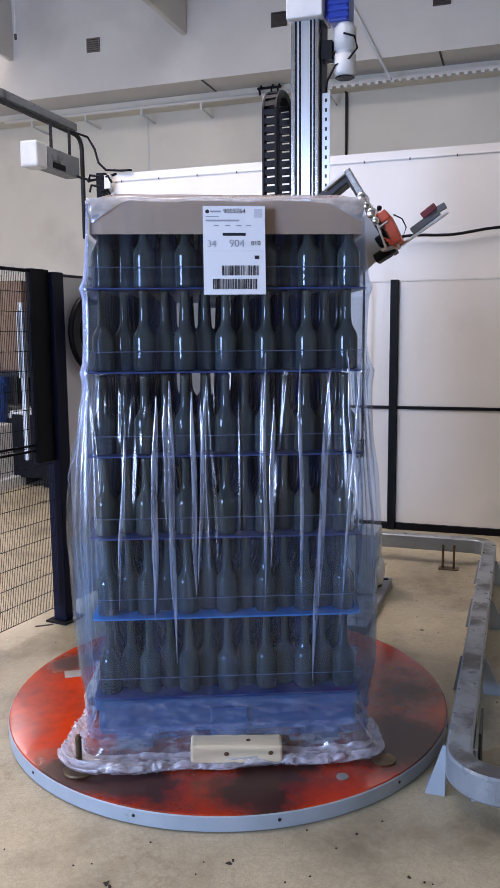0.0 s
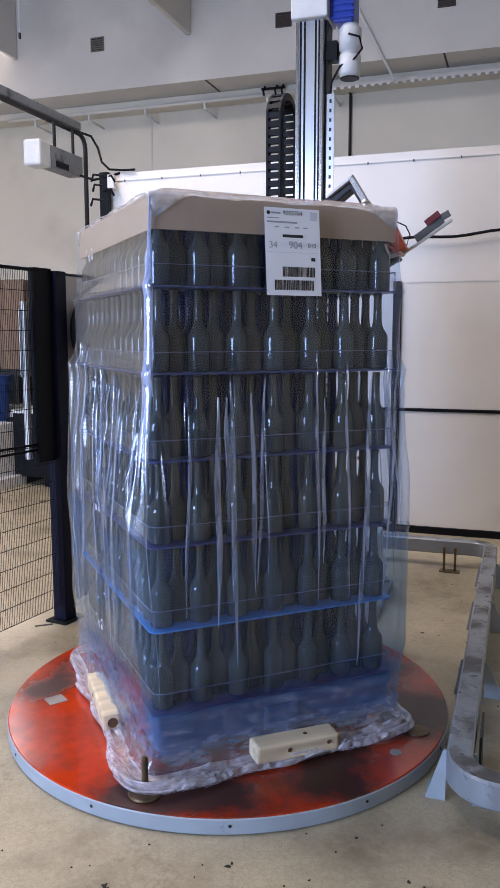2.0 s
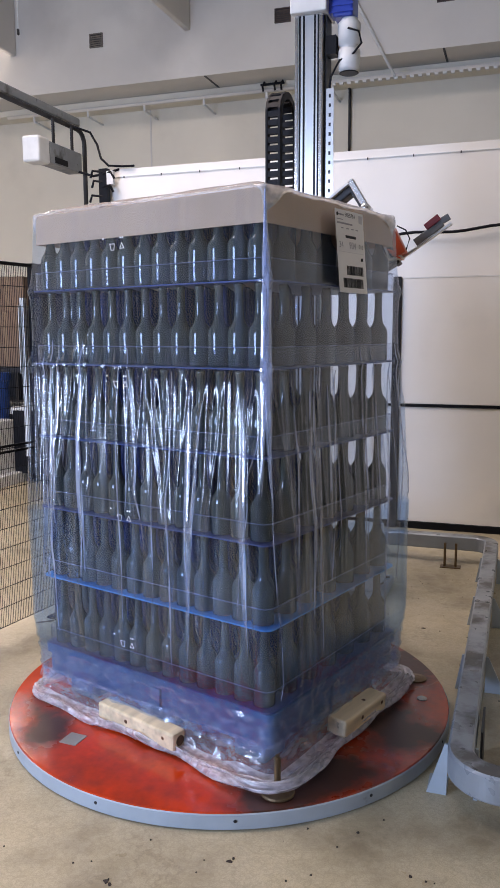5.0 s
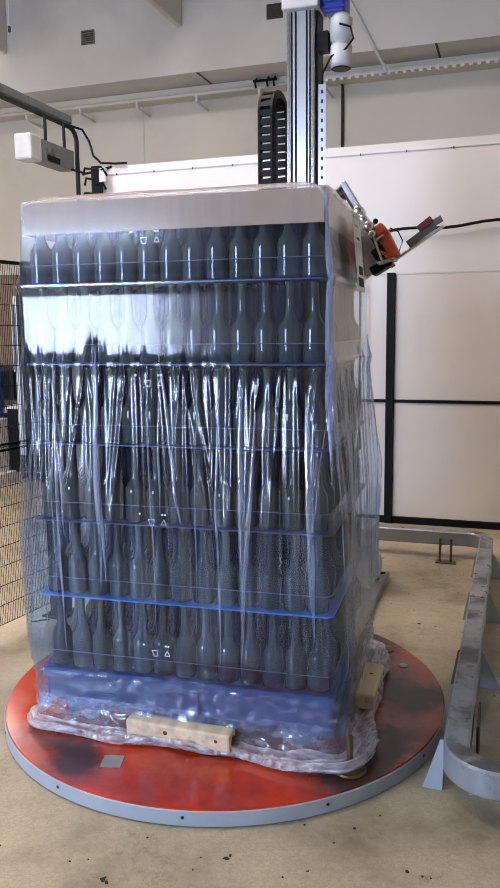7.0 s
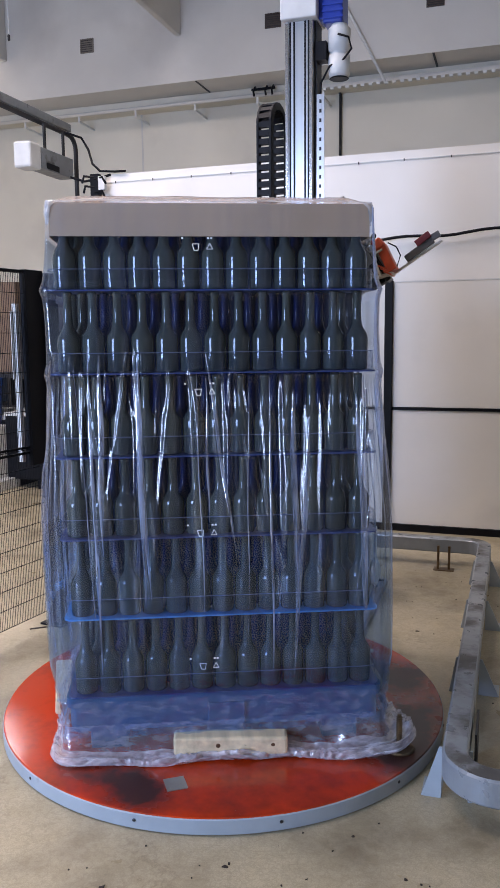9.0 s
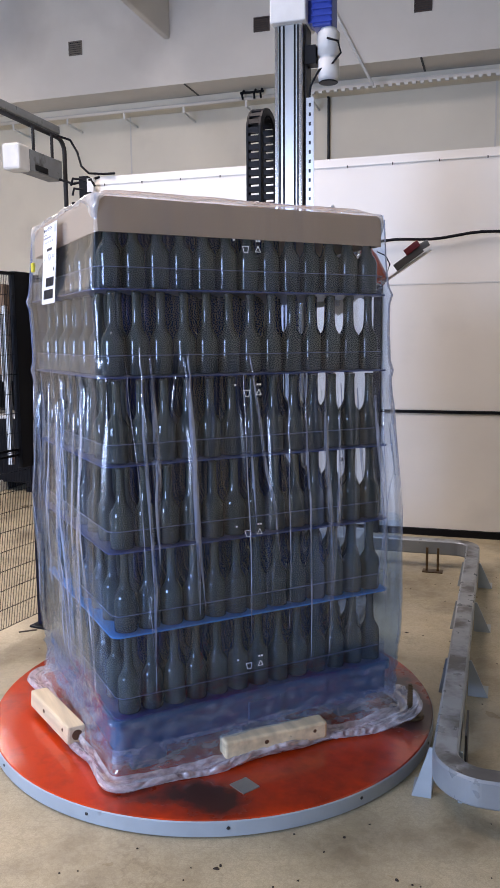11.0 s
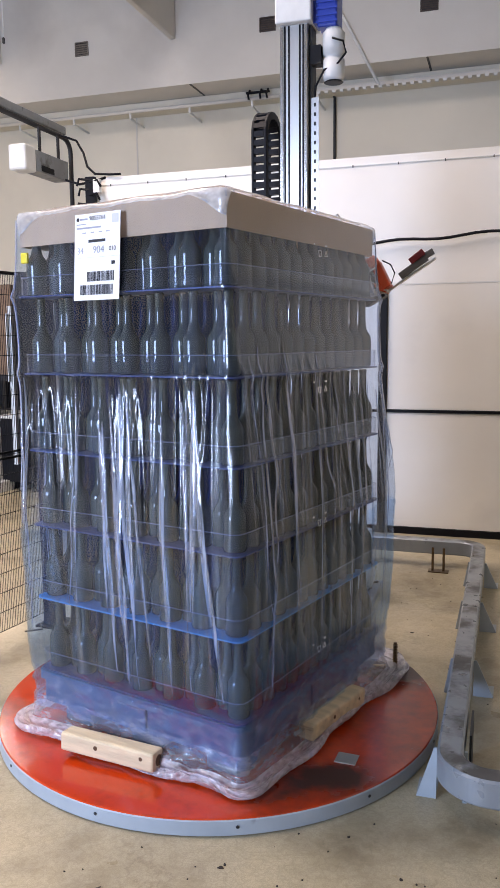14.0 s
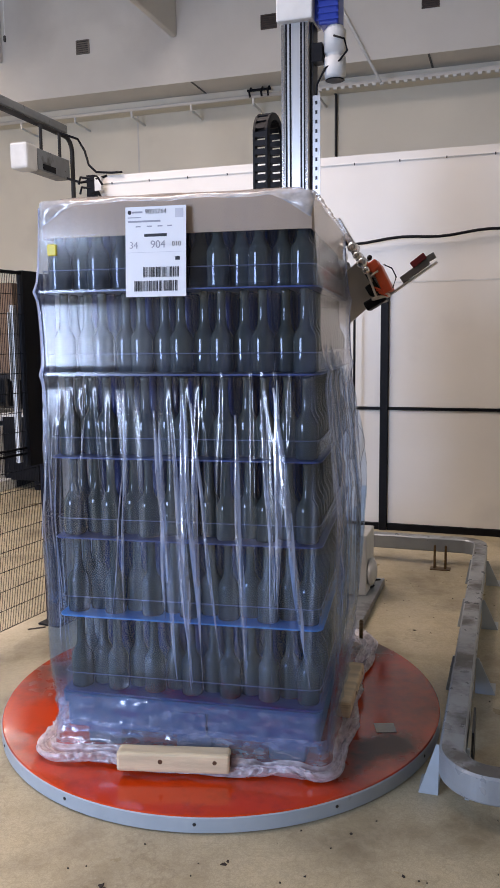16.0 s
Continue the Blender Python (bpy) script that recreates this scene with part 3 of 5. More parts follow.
def build_mast():
    m = thing("wrapper_mast", at(0, 1.5, 0), "aluminium profile mast of the stretch wrapper on a steel plinth", "mast")
    one_box("plinth", (-0.45, -0.52, 0.0), (0.44, 0.42, 0.05), M_GREY, m, bevel=0.006)
    part("column", box(B(), (-0.115, -0.06, 0.05), (0.048, 0.10, 3.40), 0.006), M_ALU, m)
    for x in (-0.086, -0.062, 0.002, 0.022):
        one_box("groove", (x - 0.005, -0.0635, 0.10), (x + 0.005, -0.058, 3.395), M_BLACK, m)
    for x in (-0.105, 0.036):
        one_box("guide_rod", (x - 0.008, -0.068, 0.10), (x + 0.008, -0.0602, 3.395), M_CHROME, m)
    one_box("side_channel", (0.05, -0.03, 0.1), (0.062, 0.09, 3.40), M_DARKSTEEL, m)
    strip = one_box("perforated_strip", (0.064, -0.04, 0.3), (0.108, -0.034, 3.0), M_ALU, m)
    for k in range(36):
        one_box("hole", (0.08, -0.0425, 2.95 - k * 0.052), (0.092, -0.0405, 2.97 - k * 0.052), M_DARKSTEEL, strip)
    part("head_box", box(B(), (-0.135, -0.10, 3.40), (0.075, 0.13, 3.85), 0.008), M_LIGHTGREY, m)
    g = part("gearbox", box(B(), (0.10, -0.06, 3.37), (0.215, 0.10, 3.60), 0.012), M_BLUE, m, "blue cast gearbox")
    for k in range(6):
        one_box("rib", (0.098, -0.066, 3.39 + k * 0.035), (0.217, -0.061, 3.402 + k * 0.035), M_BLUE, g)
    one_box("flange", (0.075, -0.04, 3.40), (0.10, 0.08, 3.52), M_BLUE, g)
    mo = part("motor", lathe(B(), ((0.03, 3.085), (0.055, 3.09), (0.062, 3.11), (0.062, 3.20), (0.05, 3.205), (0.05, 3.225), (0.064, 3.23), (0.064, 3.345), (0.045, 3.365), (0.045, 3.37)), 20, Matrix.Translation((0.185, 0.0, 0))), M_LIGHTGREY, m, "light grey electric motor", True)
    part("fan_cover", lathe(B(), ((0.05, 3.079), (0.056, 3.082), (0.05, 3.086)), 20, Matrix.Translation((0.185, 0.0, 0))), M_BLACK, mo)
    one_box("terminal_box", (0.06, -0.05, 3.18), (0.12, 0.03, 3.28), M_BLACK, mo)
    part("motor_lead", tube(B(), [(0.19, -0.07, 3.30), (0.25, -0.06, 3.28), (0.265, -0.05, 3.22), (0.22, -0.05, 3.17), (0.14, -0.05, 3.14), (0.09, -0.04, 3.06), (0.07, -0.02, 2.9)], 0.006, 6), M_BLACK, mo, smooth=True)
    d = part("drive_box", box(B(), (-0.3, 0.02, 0.05), (0.385, 0.30, 0.43), 0.008), M_LIGHTGREY, m, "grey drive housing")
    part("drive_wheel", lathe(B(), ((0.06, 0.0), (0.085, 0.008), (0.085, 0.03), (0.05, 0.045), (0.03, 0.05)), 20, pose(0.386, 0.1, 0.185, 0, 90, 0)), M_LIGHTGREY, d, "round grey cover", True)
    part("floor_cable", tube(B(), [(0.36, 0.1, 0.06), (0.40, 0.22, 0.056), (0.30, 0.30, 0.056), (0.42, 0.36, 0.056)], 0.006, 6), M_BLACK, m)


M_CHROME = mat("bright_steel", (0.8, 0.8, 0.8), 0.2, metal=1.0, vary=0.05, scale=10)


def chain_link(bm, m):
    box(bm, (-0.046, -0.020, -0.026), (-0.030, 0.020, 0.026), 0.003, m)
    box(bm, (0.030, -0.020, -0.026), (0.046, 0.020, 0.026), 0.003, m)
    box(bm, (-0.030, -0.019, -0.015), (0.030, -0.009, 0.015), 0, m)
    box(bm, (-0.030, 0.009, -0.015), (0.030, 0.019, 0.015), 0, m)


def build_chain():
    c = thing("energy_chain", at(-0.205, 1.48, 0, -4), "black plastic cable chain looping beside the mast", "cable chain")
    R, top = 0.125, 3.02
    zc = top - R
    run = []
    for k in range(34):
        run.append(pose(0, -R, zc - 0.047 * (33 - k)))
    for k in range(1, 9):
        a = math.pi * k / 9
        run.append(pose(0, -R * math.cos(a), zc + R * math.sin(a), -math.degrees(a)))
    for k in range(34):
        run.append(pose(0, R, zc - 0.047 * k))
    bm = B()
    chain_link(bm, Matrix())
    me = bpy.data.meshes.new("link")
    bm.to_mesh(me)
    bm.free()
    me.materials.append(M_BLACK)
    for q in run:
        o = new("link", me)
        o.parent = c
        o.matrix_basis = q
    return c


def build_carriage():
    """The film carriage that rides down the mast."""
    c = thing("film_carriage", at(0.0, 0.75, 0), "tilted film carriage with rollers and an orange-red drive", "film carriage")

    def bar(name, a, b, w, d, material, label="", y=0.0, parent=None):
        a, b = Vector((a[0], y, a[1])), Vector((b[0], y, b[1]))
        L = (b - a).length
        ang = math.atan2(b.z - a.z, b.x - a.x)
        m = Matrix.Translation(a) @ Matrix.Rotation(-ang, 4, "Y")
        return part(name, box(B(), (0, -d / 2, -w / 2), (L, d / 2, w / 2), min(w, d) * 0.15, m), material, parent or c, label)

    bar("top_arm", (0.20, 2.26), (0.37, 2.385), 0.05, 0.10, M_DARKSTEEL)
    bar("top_plate", (0.26, 2.325), (0.37, 2.405), 0.012, 0.16, M_LIGHTGREY)
    bar("spine", (0.36, 2.40), (0.60, 2.02), 0.026, 0.10, M_DARKSTEEL)
    bar("guide_rail", (0.375, 2.41), (0.455, 2.28), 0.03, 0.04, M_CHROME, y=-0.08)
    bar("side_plate", (0.365, 2.15), (0.50, 1.995), 0.30, 0.012, M_CREAM, "cream painted steel side plate", y=0.06)
    bar("lower_arm", (0.575, 2.035), (0.505, 1.995), 0.045, 0.09, M_BLACK)
    bar("mast_arm", (0.02, 2.20), (0.36, 2.20), 0.08, 0.06, M_DARKSTEEL, y=0.30)
    bar("brace", (0.30, 2.20), (0.36, 2.22), 0.06, 0.42, M_DARKSTEEL, y=0.14)
    for x, z, r in ((0.452, 2.275, 0.024), (0.475, 2.235, 0.020), (0.50, 2.20, 0.026), (0.52, 2.165, 0.018)):
        part("roller", lathe(B(), ((r * 0.6, -0.05), (r, -0.045), (r, 0.04), (r * 0.6, 0.045)), 14, pose(x, -0.07, z, 90, 0, 0)), M_CHROME, c, "bright steel roller", True)
    part("knob", lathe(B(), ((0.004, 0), (0.004, 0.012), (0.012, 0.014), (0.012, 0.026), (0.006, 0.03)), 12, pose(0.525, -0.06, 2.215, 60, 0, 20)), M_BLACK, c, "black knob", True)
    dr = bar("drive", (0.560, 2.185), (0.622, 2.062), 0.046, 0.10, M_RED, "orange-red drive housing", y=-0.04)
    bar("drive_cap", (0.538, 2.205), (0.565, 2.165), 0.05, 0.11, M_RED, y=-0.045, parent=dr)
    for k in range(3):
        bar("cooling_rib", (0.556 + 0.012 * k, 2.085 - 0.013 * k), (0.600 + 0.010 * k, 2.068 - 0.013 * k), 0.007, 0.115, M_RED, y=-0.045, parent=dr)
    bar("bracket", (0.520, 2.165), (0.570, 2.035), 0.010, 0.116, M_CREAM, y=-0.045)
    bar("bracket", (0.535, 2.135), (0.575, 2.160), 0.008, 0.118, M_CREAM, y=-0.045)
    bar("bracket", (0.545, 2.030), (0.625, 2.050), 0.014, 0.10, M_CREAM, y=-0.045)
    bar("drive_plate", (0.53, 2.10), (0.56, 2.055), 0.05, 0.11, M_BLACK, y=-0.04, parent=dr)
    part("drive_lead", tube(B(), [(0.60, -0.09, 2.19), (0.64, -0.09, 2.17), (0.66, -0.09, 2.13), (0.645, -0.09, 2.08)], 0.0035, 6), M_BLACK, dr, smooth=True)
    bar("flap_arm", (0.60, 2.04), (0.84, 2.20), 0.011, 0.03, M_ALU)
    fl = bar("flap", (0.675, 2.118), (0.80, 2.205), 0.034, 0.02, M_GREYPL, "grey sheet flap with a dark red pad", y=-0.01)
    bar("flap_tip", (0.745, 2.185), (0.83, 2.232), 0.030, 0.02, M_GREYPL, y=-0.01, parent=fl)
    bar("pad", (0.722, 2.185), (0.785, 2.232), 0.032, 0.024, M_MAROON, y=-0.012, parent=fl)
    return c


M_CREAM = mat("cream_paint", (0.55, 0.50, 0.44), 0.4, vary=0.06, scale=8)
M_GREYPL = mat("grey_sheet", (0.12, 0.12, 0.12), 0.4, vary=0.15, scale=10)
M_MAROON = mat("dark_red_plastic", (0.16, 0.015, 0.02), 0.45, vary=0.15, scale=12)
CHAIN = build_chain()
CARRIAGE = build_carriage()
build_mast()


# ---------------------------------------------------------------- turning table and its load
def table_paint():
    m = bpy.data.materials.new("worn_orange_paint")
    m.use_nodes = True
    nt = m.node_tree
    b = nt.nodes["Principled BSDF"]
    tc = nt.nodes.new("ShaderNodeTexCoord")

    def tex(scale, detail=6.0):
        n = nt.nodes.new("ShaderNodeTexNoise")
        n.inputs["Scale"].default_value, n.inputs["Detail"].default_value = scale, detail
        nt.links.new(tc.outputs["Object"], n.inputs["Vector"])
        return n.outputs[0]

    def math_node(op, a, c):
        n = nt.nodes.new("ShaderNodeMath")
        n.operation = op
        for k, x in enumerate((a, c)):
            if isinstance(x, float):
                n.inputs[k].default_value = x
            else:
                nt.links.new(x, n.inputs[k])
        return n.outputs[0]

    total = None
    for x, y, r, w in ((-0.36, -0.72, 0.34, 1.0), (0.10, -0.76, 0.30, 0.8), (-0.74, 0.34, 0.26, 1.0), (-0.60, 0.60, 0.22, 0.7), (0.62, -0.55, 0.36, 0.9), (0.66, 0.60, 0.24, 0.7), (0.80, 0.0, 0.4, 0.6), (-0.60, -0.60, 0.24, 0.9), (-0.85, 0.05, 0.22, 0.35), (0.0, -0.85, 0.75, 0.34), (-0.75, -0.35, 0.55, 0.32), (0.75, -0.40, 0.6, 0.34)):
        d = nt.nodes.new("ShaderNodeVectorMath")
        d.operation = "DISTANCE"
        d.inputs[1].default_value = (x, y, 0.062)
        nt.links.new(tc.outputs["Object"], d.inputs[0])
        r_ = nt.nodes.new("ShaderNodeMapRange")
        r_.interpolation_type = "SMOOTHSTEP"
        r_.inputs[1].default_value, r_.inputs[2].default_value, r_.inputs[3].default_value, r_.inputs[4].default_value = 0.0, r, w, 0.0
        nt.links.new(d.outputs["Value"], r_.inputs[0])
        total = r_.outputs[0] if total is None else math_node("ADD", total, r_.outputs[0])
    n1, n2 = tex(4.0, 9.0), tex(26.0, 6.0)
    f = math_node("MULTIPLY", total, math_node("ADD", n1, 0.25))
    f = math_node("ADD", f, math_node("MULTIPLY", math_node("SUBTRACT", n1, 0.45), 0.9))
    f = math_node("ADD", f, math_node("MULTIPLY", math_node("SUBTRACT", n2, 0.5), 0.5))
    r_ = nt.nodes.new("ShaderNodeMapRange")
    r_.inputs[1].default_value, r_.inputs[2].default_value = 0.08, 0.75
    nt.links.new(f, r_.inputs[0])
    mx = nt.nodes.new("ShaderNodeMix")
    mx.data_type = "RGBA"
    mx.inputs[6].default_value, mx.inputs[7].default_value = (0.56, 0.043, 0.004, 1), (0.045, 0.012, 0.006, 1)
    nt.links.new(r_.outputs[0], mx.inputs[0])
    nt.links.new(mx.outputs[2], b.inputs["Base Color"])
    rr = math_node("ADD", math_node("MULTIPLY", n1, 0.22), math_node("MULTIPLY", r_.outputs[0], 0.26))
    nt.links.new(rr, b.inputs["Roughness"])
    b.inputs["Specular IOR Level"].default_value = 0.5
    b.inputs["Coat Weight"].default_value, b.inputs["Coat Roughness"].default_value = 0.08, 0.22
    bp = nt.nodes.new("ShaderNodeBump")
    bp.inputs["Strength"].default_value, bp.inputs["Distance"].default_value = 0.06, 0.01
    nt.links.new(n2, bp.inputs["Height"])
    nt.links.new(bp.outputs[0], b.inputs["Normal"])
    return m


def build_table():
    t = thing("turntable", Matrix(), "round turntable with worn orange-red painted top", "turntable")
    R, Z = 0.952, 0.062
    bm = B()
    lathe(bm, ((R - 0.02, 0.0), (R, 0.004), (R, Z - 0.008), (R - 0.003, Z - 0.004)), 160)
    part("rim", bm, M_RIM, t, "pale blue painted steel rim", False)
    bm = B()
    lathe(bm, ((R - 0.03, 0.01), (R - 0.003, Z - 0.004), (R - 0.007, Z)), 160)
    part("top", bm, table_paint(), t)
    for k in range(12):
        a = math.radians(k * 30 + 8)
        part("rim_screw", lathe(B(), ((0.006, 0), (0.006, 0.002), (0.003, 0.003)), 8, pose(R * math.cos(a), R * math.sin(a), 0.034, 0, 90, math.degrees(a))), M_DARKSTEEL, t)
    part("inspection_plate", box(B(), (-0.04, -0.037, 0), (0.04, 0.037, 0.003), 0, pose(-0.728, 0.218, Z, 0, 0, 12)), M_DULL, t, "small dull steel cover plate")
    s_ = part("bolt_seat", lathe(B(), ((0.045, 0), (0.045, 0.006), (0.02, 0.010)), 24, pose(0.553, -0.647, Z)), M_BRASS, t, "rusty round bolt seat", False)
    part("bolt_seat", lathe(B(), ((0.022, 0), (0.022, 0.004), (0.01, 0.005)), 20, pose(0.379, -0.75, Z)), M_DULL, t)
    return t


def build_bolt():
    o = thing("threaded_bolt", Matrix(), "rusty threaded rod standing in a round washer", "bolt")
    m = Matrix.Translation((-0.572, -0.635, 0.062))
    part("washer", lathe(B(), ((0.058, 0.0), (0.060, 0.004), (0.056, 0.010), (0.024, 0.013)), 28, m), M_BRASS, o)
    prof = [(0.008, 0.013)]
    for k in range(16):
        z = 0.016 + k * 0.0075
        prof += [(0.0125, z), (0.0075, z + 0.0037)]
    prof.append((0.008, 0.138))
    part("rod", lathe(B(), prof, 14, m), M_BRASS, o)
    part("nut", lathe(B(), ((0.016, 0.012), (0.018, 0.014), (0.018, 0.022), (0.016, 0.024)), 6, m), M_BRASS, o)
    part("splinter", box(B(), (0.03, -0.05, 0.001), (0.11, -0.035, 0.006), 0, m @ pose(0, 0, 0, 0, 0, 25)), M_WOOD, o, "pale wood splinter")
    return o


LAYER = (0.302, 0.604, 0.905, 1.206, 1.507, 1.801)
CX, CY, HA, HB = -0.020, 0.022, 0.507, 0.600


def rounded(a, b, r, n=6):
    pts = []
    for sx, sy, a0 in ((1, 1, 0), (-1, 1, 90), (-1, -1, 180), (1, -1, 270)):
        for k in range(n + 1):
            t = math.radians(a0 + 90 * k / n)
            pts.append((sx * (a - r) + r * math.cos(t), sy * (b - r) + r * math.sin(t)))
    return pts


def slab(bm, pts, z0, z1, cx=0.0, cy=0.0):
    lo = [bm.verts.new((x + cx, y + cy, z0)) for x, y in pts]
    hi = [bm.verts.new((x + cx, y + cy, z1)) for x, y in pts]
    n = len(pts)
    for k in range(n):
        bm.faces.new((lo[k], lo[(k + 1) % n], hi[(k + 1) % n], hi[k]))
    bm.faces.new(lo[::-1])
    bm.faces.new(hi)
    return bm


BOTTLE = ((0.030, 0.0), (0.0405, 0.003), (0.0415, 0.009), (0.0415, 0.112), (0.0405, 0.124), (0.0370, 0.135), (0.0310, 0.1445), (0.0250, 0.1535), (0.0205, 0.164), (0.0180, 0.178), (0.0163, 0.200), (0.0150, 0.270), (0.0172, 0.273), (0.0172, 0.284), (0.0145, 0.287))


def lean(z):
    """The stack's centre at height z: it leans a little."""
    k = min((z - 0.3) / 1.8, 0.86)
    return CX + 0.025 * k ** 3, CY + 0.030 * k


def outline(n, a, b, r):
    """n points and outward normals round a rounded rectangle, evenly spaced, from the middle of the +x side."""
    quarter = math.pi / 2 * r
    la, lb = 2 * (a - r), 2 * (b - r)
    P = 2 * la + 2 * lb + 4 * quarter
    out = []
    for i in range(n):
        d = (i / n * P) % P
        for kind, L, ox, oy, ang in (("l", lb / 2, a, 0, 0), ("c", quarter, a - r, b - r, 0), ("l", la, a - r, b, 90), ("c", quarter, -a + r, b - r, 90),
                                     ("l", lb, -a, b - r, 180), ("c", quarter, -a + r, -b + r, 180), ("l", la, -a + r, -b, 270), ("c", quarter, a - r, -b + r, 270), ("l", lb / 2 + 1, a, -b + r, 360)):
            if d <= L or L > lb / 2 + 0.5 and kind == "l" and ang == 360:
                t = math.radians(ang)
                if kind == "l":
                    out.append((ox - d * math.sin(t), oy + d * math.cos(t), math.cos(t), math.sin(t)))
                else:
                    t += d / r
                    out.append((ox + r * math.cos(t), oy + r * math.sin(t), math.cos(t), math.sin(t)))
                break
            d -= L
    return np.array(out), P


def grid_mesh(name, V, material, parent, label=""):
    """A mesh over an array rows x columns x 3, closed round the columns."""
    rows, cols = V.shape[:2]
    idx = np.arange(rows * cols).reshape(rows, cols)
    a, b = idx[:-1], np.roll(idx[:-1], -1, 1)
    c, d = np.roll(idx[1:], -1, 1), idx[1:]
    faces = np.stack([d, c, b, a], -1).reshape(-1, 4)
    me = bpy.data.meshes.new(name)
    me.from_pydata(V.reshape(-1, 3).tolist(), [], faces.tolist())
    me.materials.append(material)
    me.shade_smooth()
    ob = new(name, me)
    ob.parent = parent
    if label:
        tagged(ob, label)
    return ob


def build_film(w):
    rng = np.random.RandomState(4)
    n = 760
    O, P = outline(n, HA + 0.004, HB + 0.004, 0.03)
    zs = np.concatenate([np.linspace(2.108, 1.99, 8), np.linspace(1.975, 1.801, 12), np.linspace(1.785, 1.507, 18), np.linspace(1.49, 0.30, 90), np.linspace(0.285, 0.16, 8)])
    S = np.arange(n) / n * P
    Z, SS = np.meshgrid(zs, S, indexing="ij")
    off = np.zeros_like(Z)
    # drawn in at the lid, hollow between the two upper sheets, hanging free below
    def sag(z0, z1, d):
        k = np.clip((Z - z0) / (z1 - z0), 0, 1)
        return -d * np.sin(np.pi * k) ** 0.8 * ((Z > z0) & (Z < z1))
    off += np.where(Z > 1.985, -0.020 - 0.007 * (Z - 1.985) / 0.123, 0) + np.where((Z <= 1.985) & (Z > 1.801), -0.020 * (Z - 1.801) / 0.184, 0)
    off += sag(1.801, 1.985, 0.003) + sag(1.507, 1.801, 0.006)
    off += 0.009 * np.exp(-((Z - 1.801) / 0.02) ** 2) + 0.008 * np.exp(-((Z - 1.507) / 0.02) ** 2)
    free = np.clip((1.45 - Z) / 0.5, 0, 1) * np.clip((Z - 0.22) / 0.2, 0, 1)
    off += free * (0.030 + 0.010 * np.sin(SS * 5.1 + 0.6) + 0.006 * np.sin(SS * 13.0 + Z * 2.0))
    # soft pleats: sharp outer creases with flat flanks, gathered more tightly on some stretches than on others
    def crease(x):
        return 1 - 2 * np.abs(np.sin(x / 2)) ** 0.8
    gather = 0.60 + 0.40 * np.sin(SS * 2.9 + 0.8)
    ripple = 0.35 * crease(SS * 61 + 4 * np.sin(SS * 7.1) + 1.4 * Z) + 0.35 * crease(SS * 103 + 5 * np.sin(SS * 4.3) - 2.3 * Z) + 0.30 * crease(SS * 171 + 6 * np.sin(SS * 9.7) + 3.0 * Z)
    brow = 1.53 + 0.07 * np.sin(SS * 3.1 + 2.2) + 0.035 * np.sin(SS * 17) + 0.02 * np.sin(SS * 43 + 1)
    off += 0.0040 * ripple * gather * np.clip((brow - Z) / 0.10, 0, 1) * np.clip((Z - 0.25) / 0.15, 0, 1)
    # vertical pleats, each with its own start, end, lean and width
    for k in range(150):
        s0 = rng.uniform(0, P)
        top = 1.55 + 0.07 * math.sin(s0 * 3.1 + 2.2) - abs(rng.normal(0, 0.06))
        bot = rng.uniform(0.25, 0.85)
        drift = rng.normal(0, 0.07)
        wd = rng.uniform(0.006, 0.016)
        amp = rng.uniform(0.003, 0.010) * (1 if rng.rand() < 0.8 else 1.5)
        ds = (SS - s0 - drift * (top - Z) + P / 2) % P - P / 2
        env = np.clip((top - Z) / 0.06, 0, 1) * np.clip((Z - bot) / 0.25, 0, 1)
        wd_z = wd * (0.5 + 0.9 * np.clip((top - Z) / 0.5, 0, 1))
        off += amp * env * np.exp(-(ds / wd_z) ** 2)
    # small crumples near the foot
    low = np.clip((0.40 - Z) / 0.10, 0, 1)
    rows_low = np.where(zs < 0.41)[0]
    for r_ in rows_low:
        for c_ in range(n):
            a = 2 * math.pi * c_ / n
            f = noise.fractal(Vector((5 * math.cos(a), 5 * math.sin(a), zs[r_] * 34)), 1.0, 2.0, 3)
            off[r_, c_] += low[r_, c_] * 0.011 * (abs(f) * 1.8 - 0.25)
    off += np.clip((0.30 - Z) / 0.14, 0, 1) * 0.012
    k = np.clip((Z - 0.3) / 1.8, 0, 0.86)
    cx, cy = CX + 0.025 * k ** 3, CY + 0.030 * k
    V = np.stack([O[None, :, 0] + off * O[None, :, 2] + cx, O[None, :, 1] + off * O[None, :, 3] + cy, Z], -1)
    film = grid_mesh("film", V, M_FILM, w, "clear creased polythene film")
    knots = [(k + rng.uniform(0.2, 0.8)) / 17 for k in range(17)]
    corners = [i / n for i in range(n) if abs(O[i, 2] * O[i, 3]) > 0.49]
    for k in range(84):
        s0 = (knots[k % 17] + rng.normal(0, 0.012)) % 1 if k < 56 else (k - 56 + rng.uniform(0.1, 0.9)) / 28
        top, bot = 1.56 + 0.07 * math.sin(s0 * P * 3.1 + 2.2) - abs(rng.normal(0, 0.09)), max(0.36, rng.normal(0.66, 0.28))
        drift, width = rng.normal(0, 0.005) + (rng.choice((-0.018, 0.018)) if rng.rand() < 0.12 else 0), 0.0022 + 0.012 * rng.rand() ** 2.2
        if 0.15 < s0 % 0.5 < 0.37 and k % 2:
            width = rng.uniform(0.006, 0.015)
        if k % 6 == 0:
            s0, top, bot, drift, width = corners[(k * 7) % len(corners)], 2.10, rng.uniform(1.0, 1.5), rng.normal(0, 0.002), rng.uniform(0.006, 0.013)
        if top - bot < 0.25:
            continue
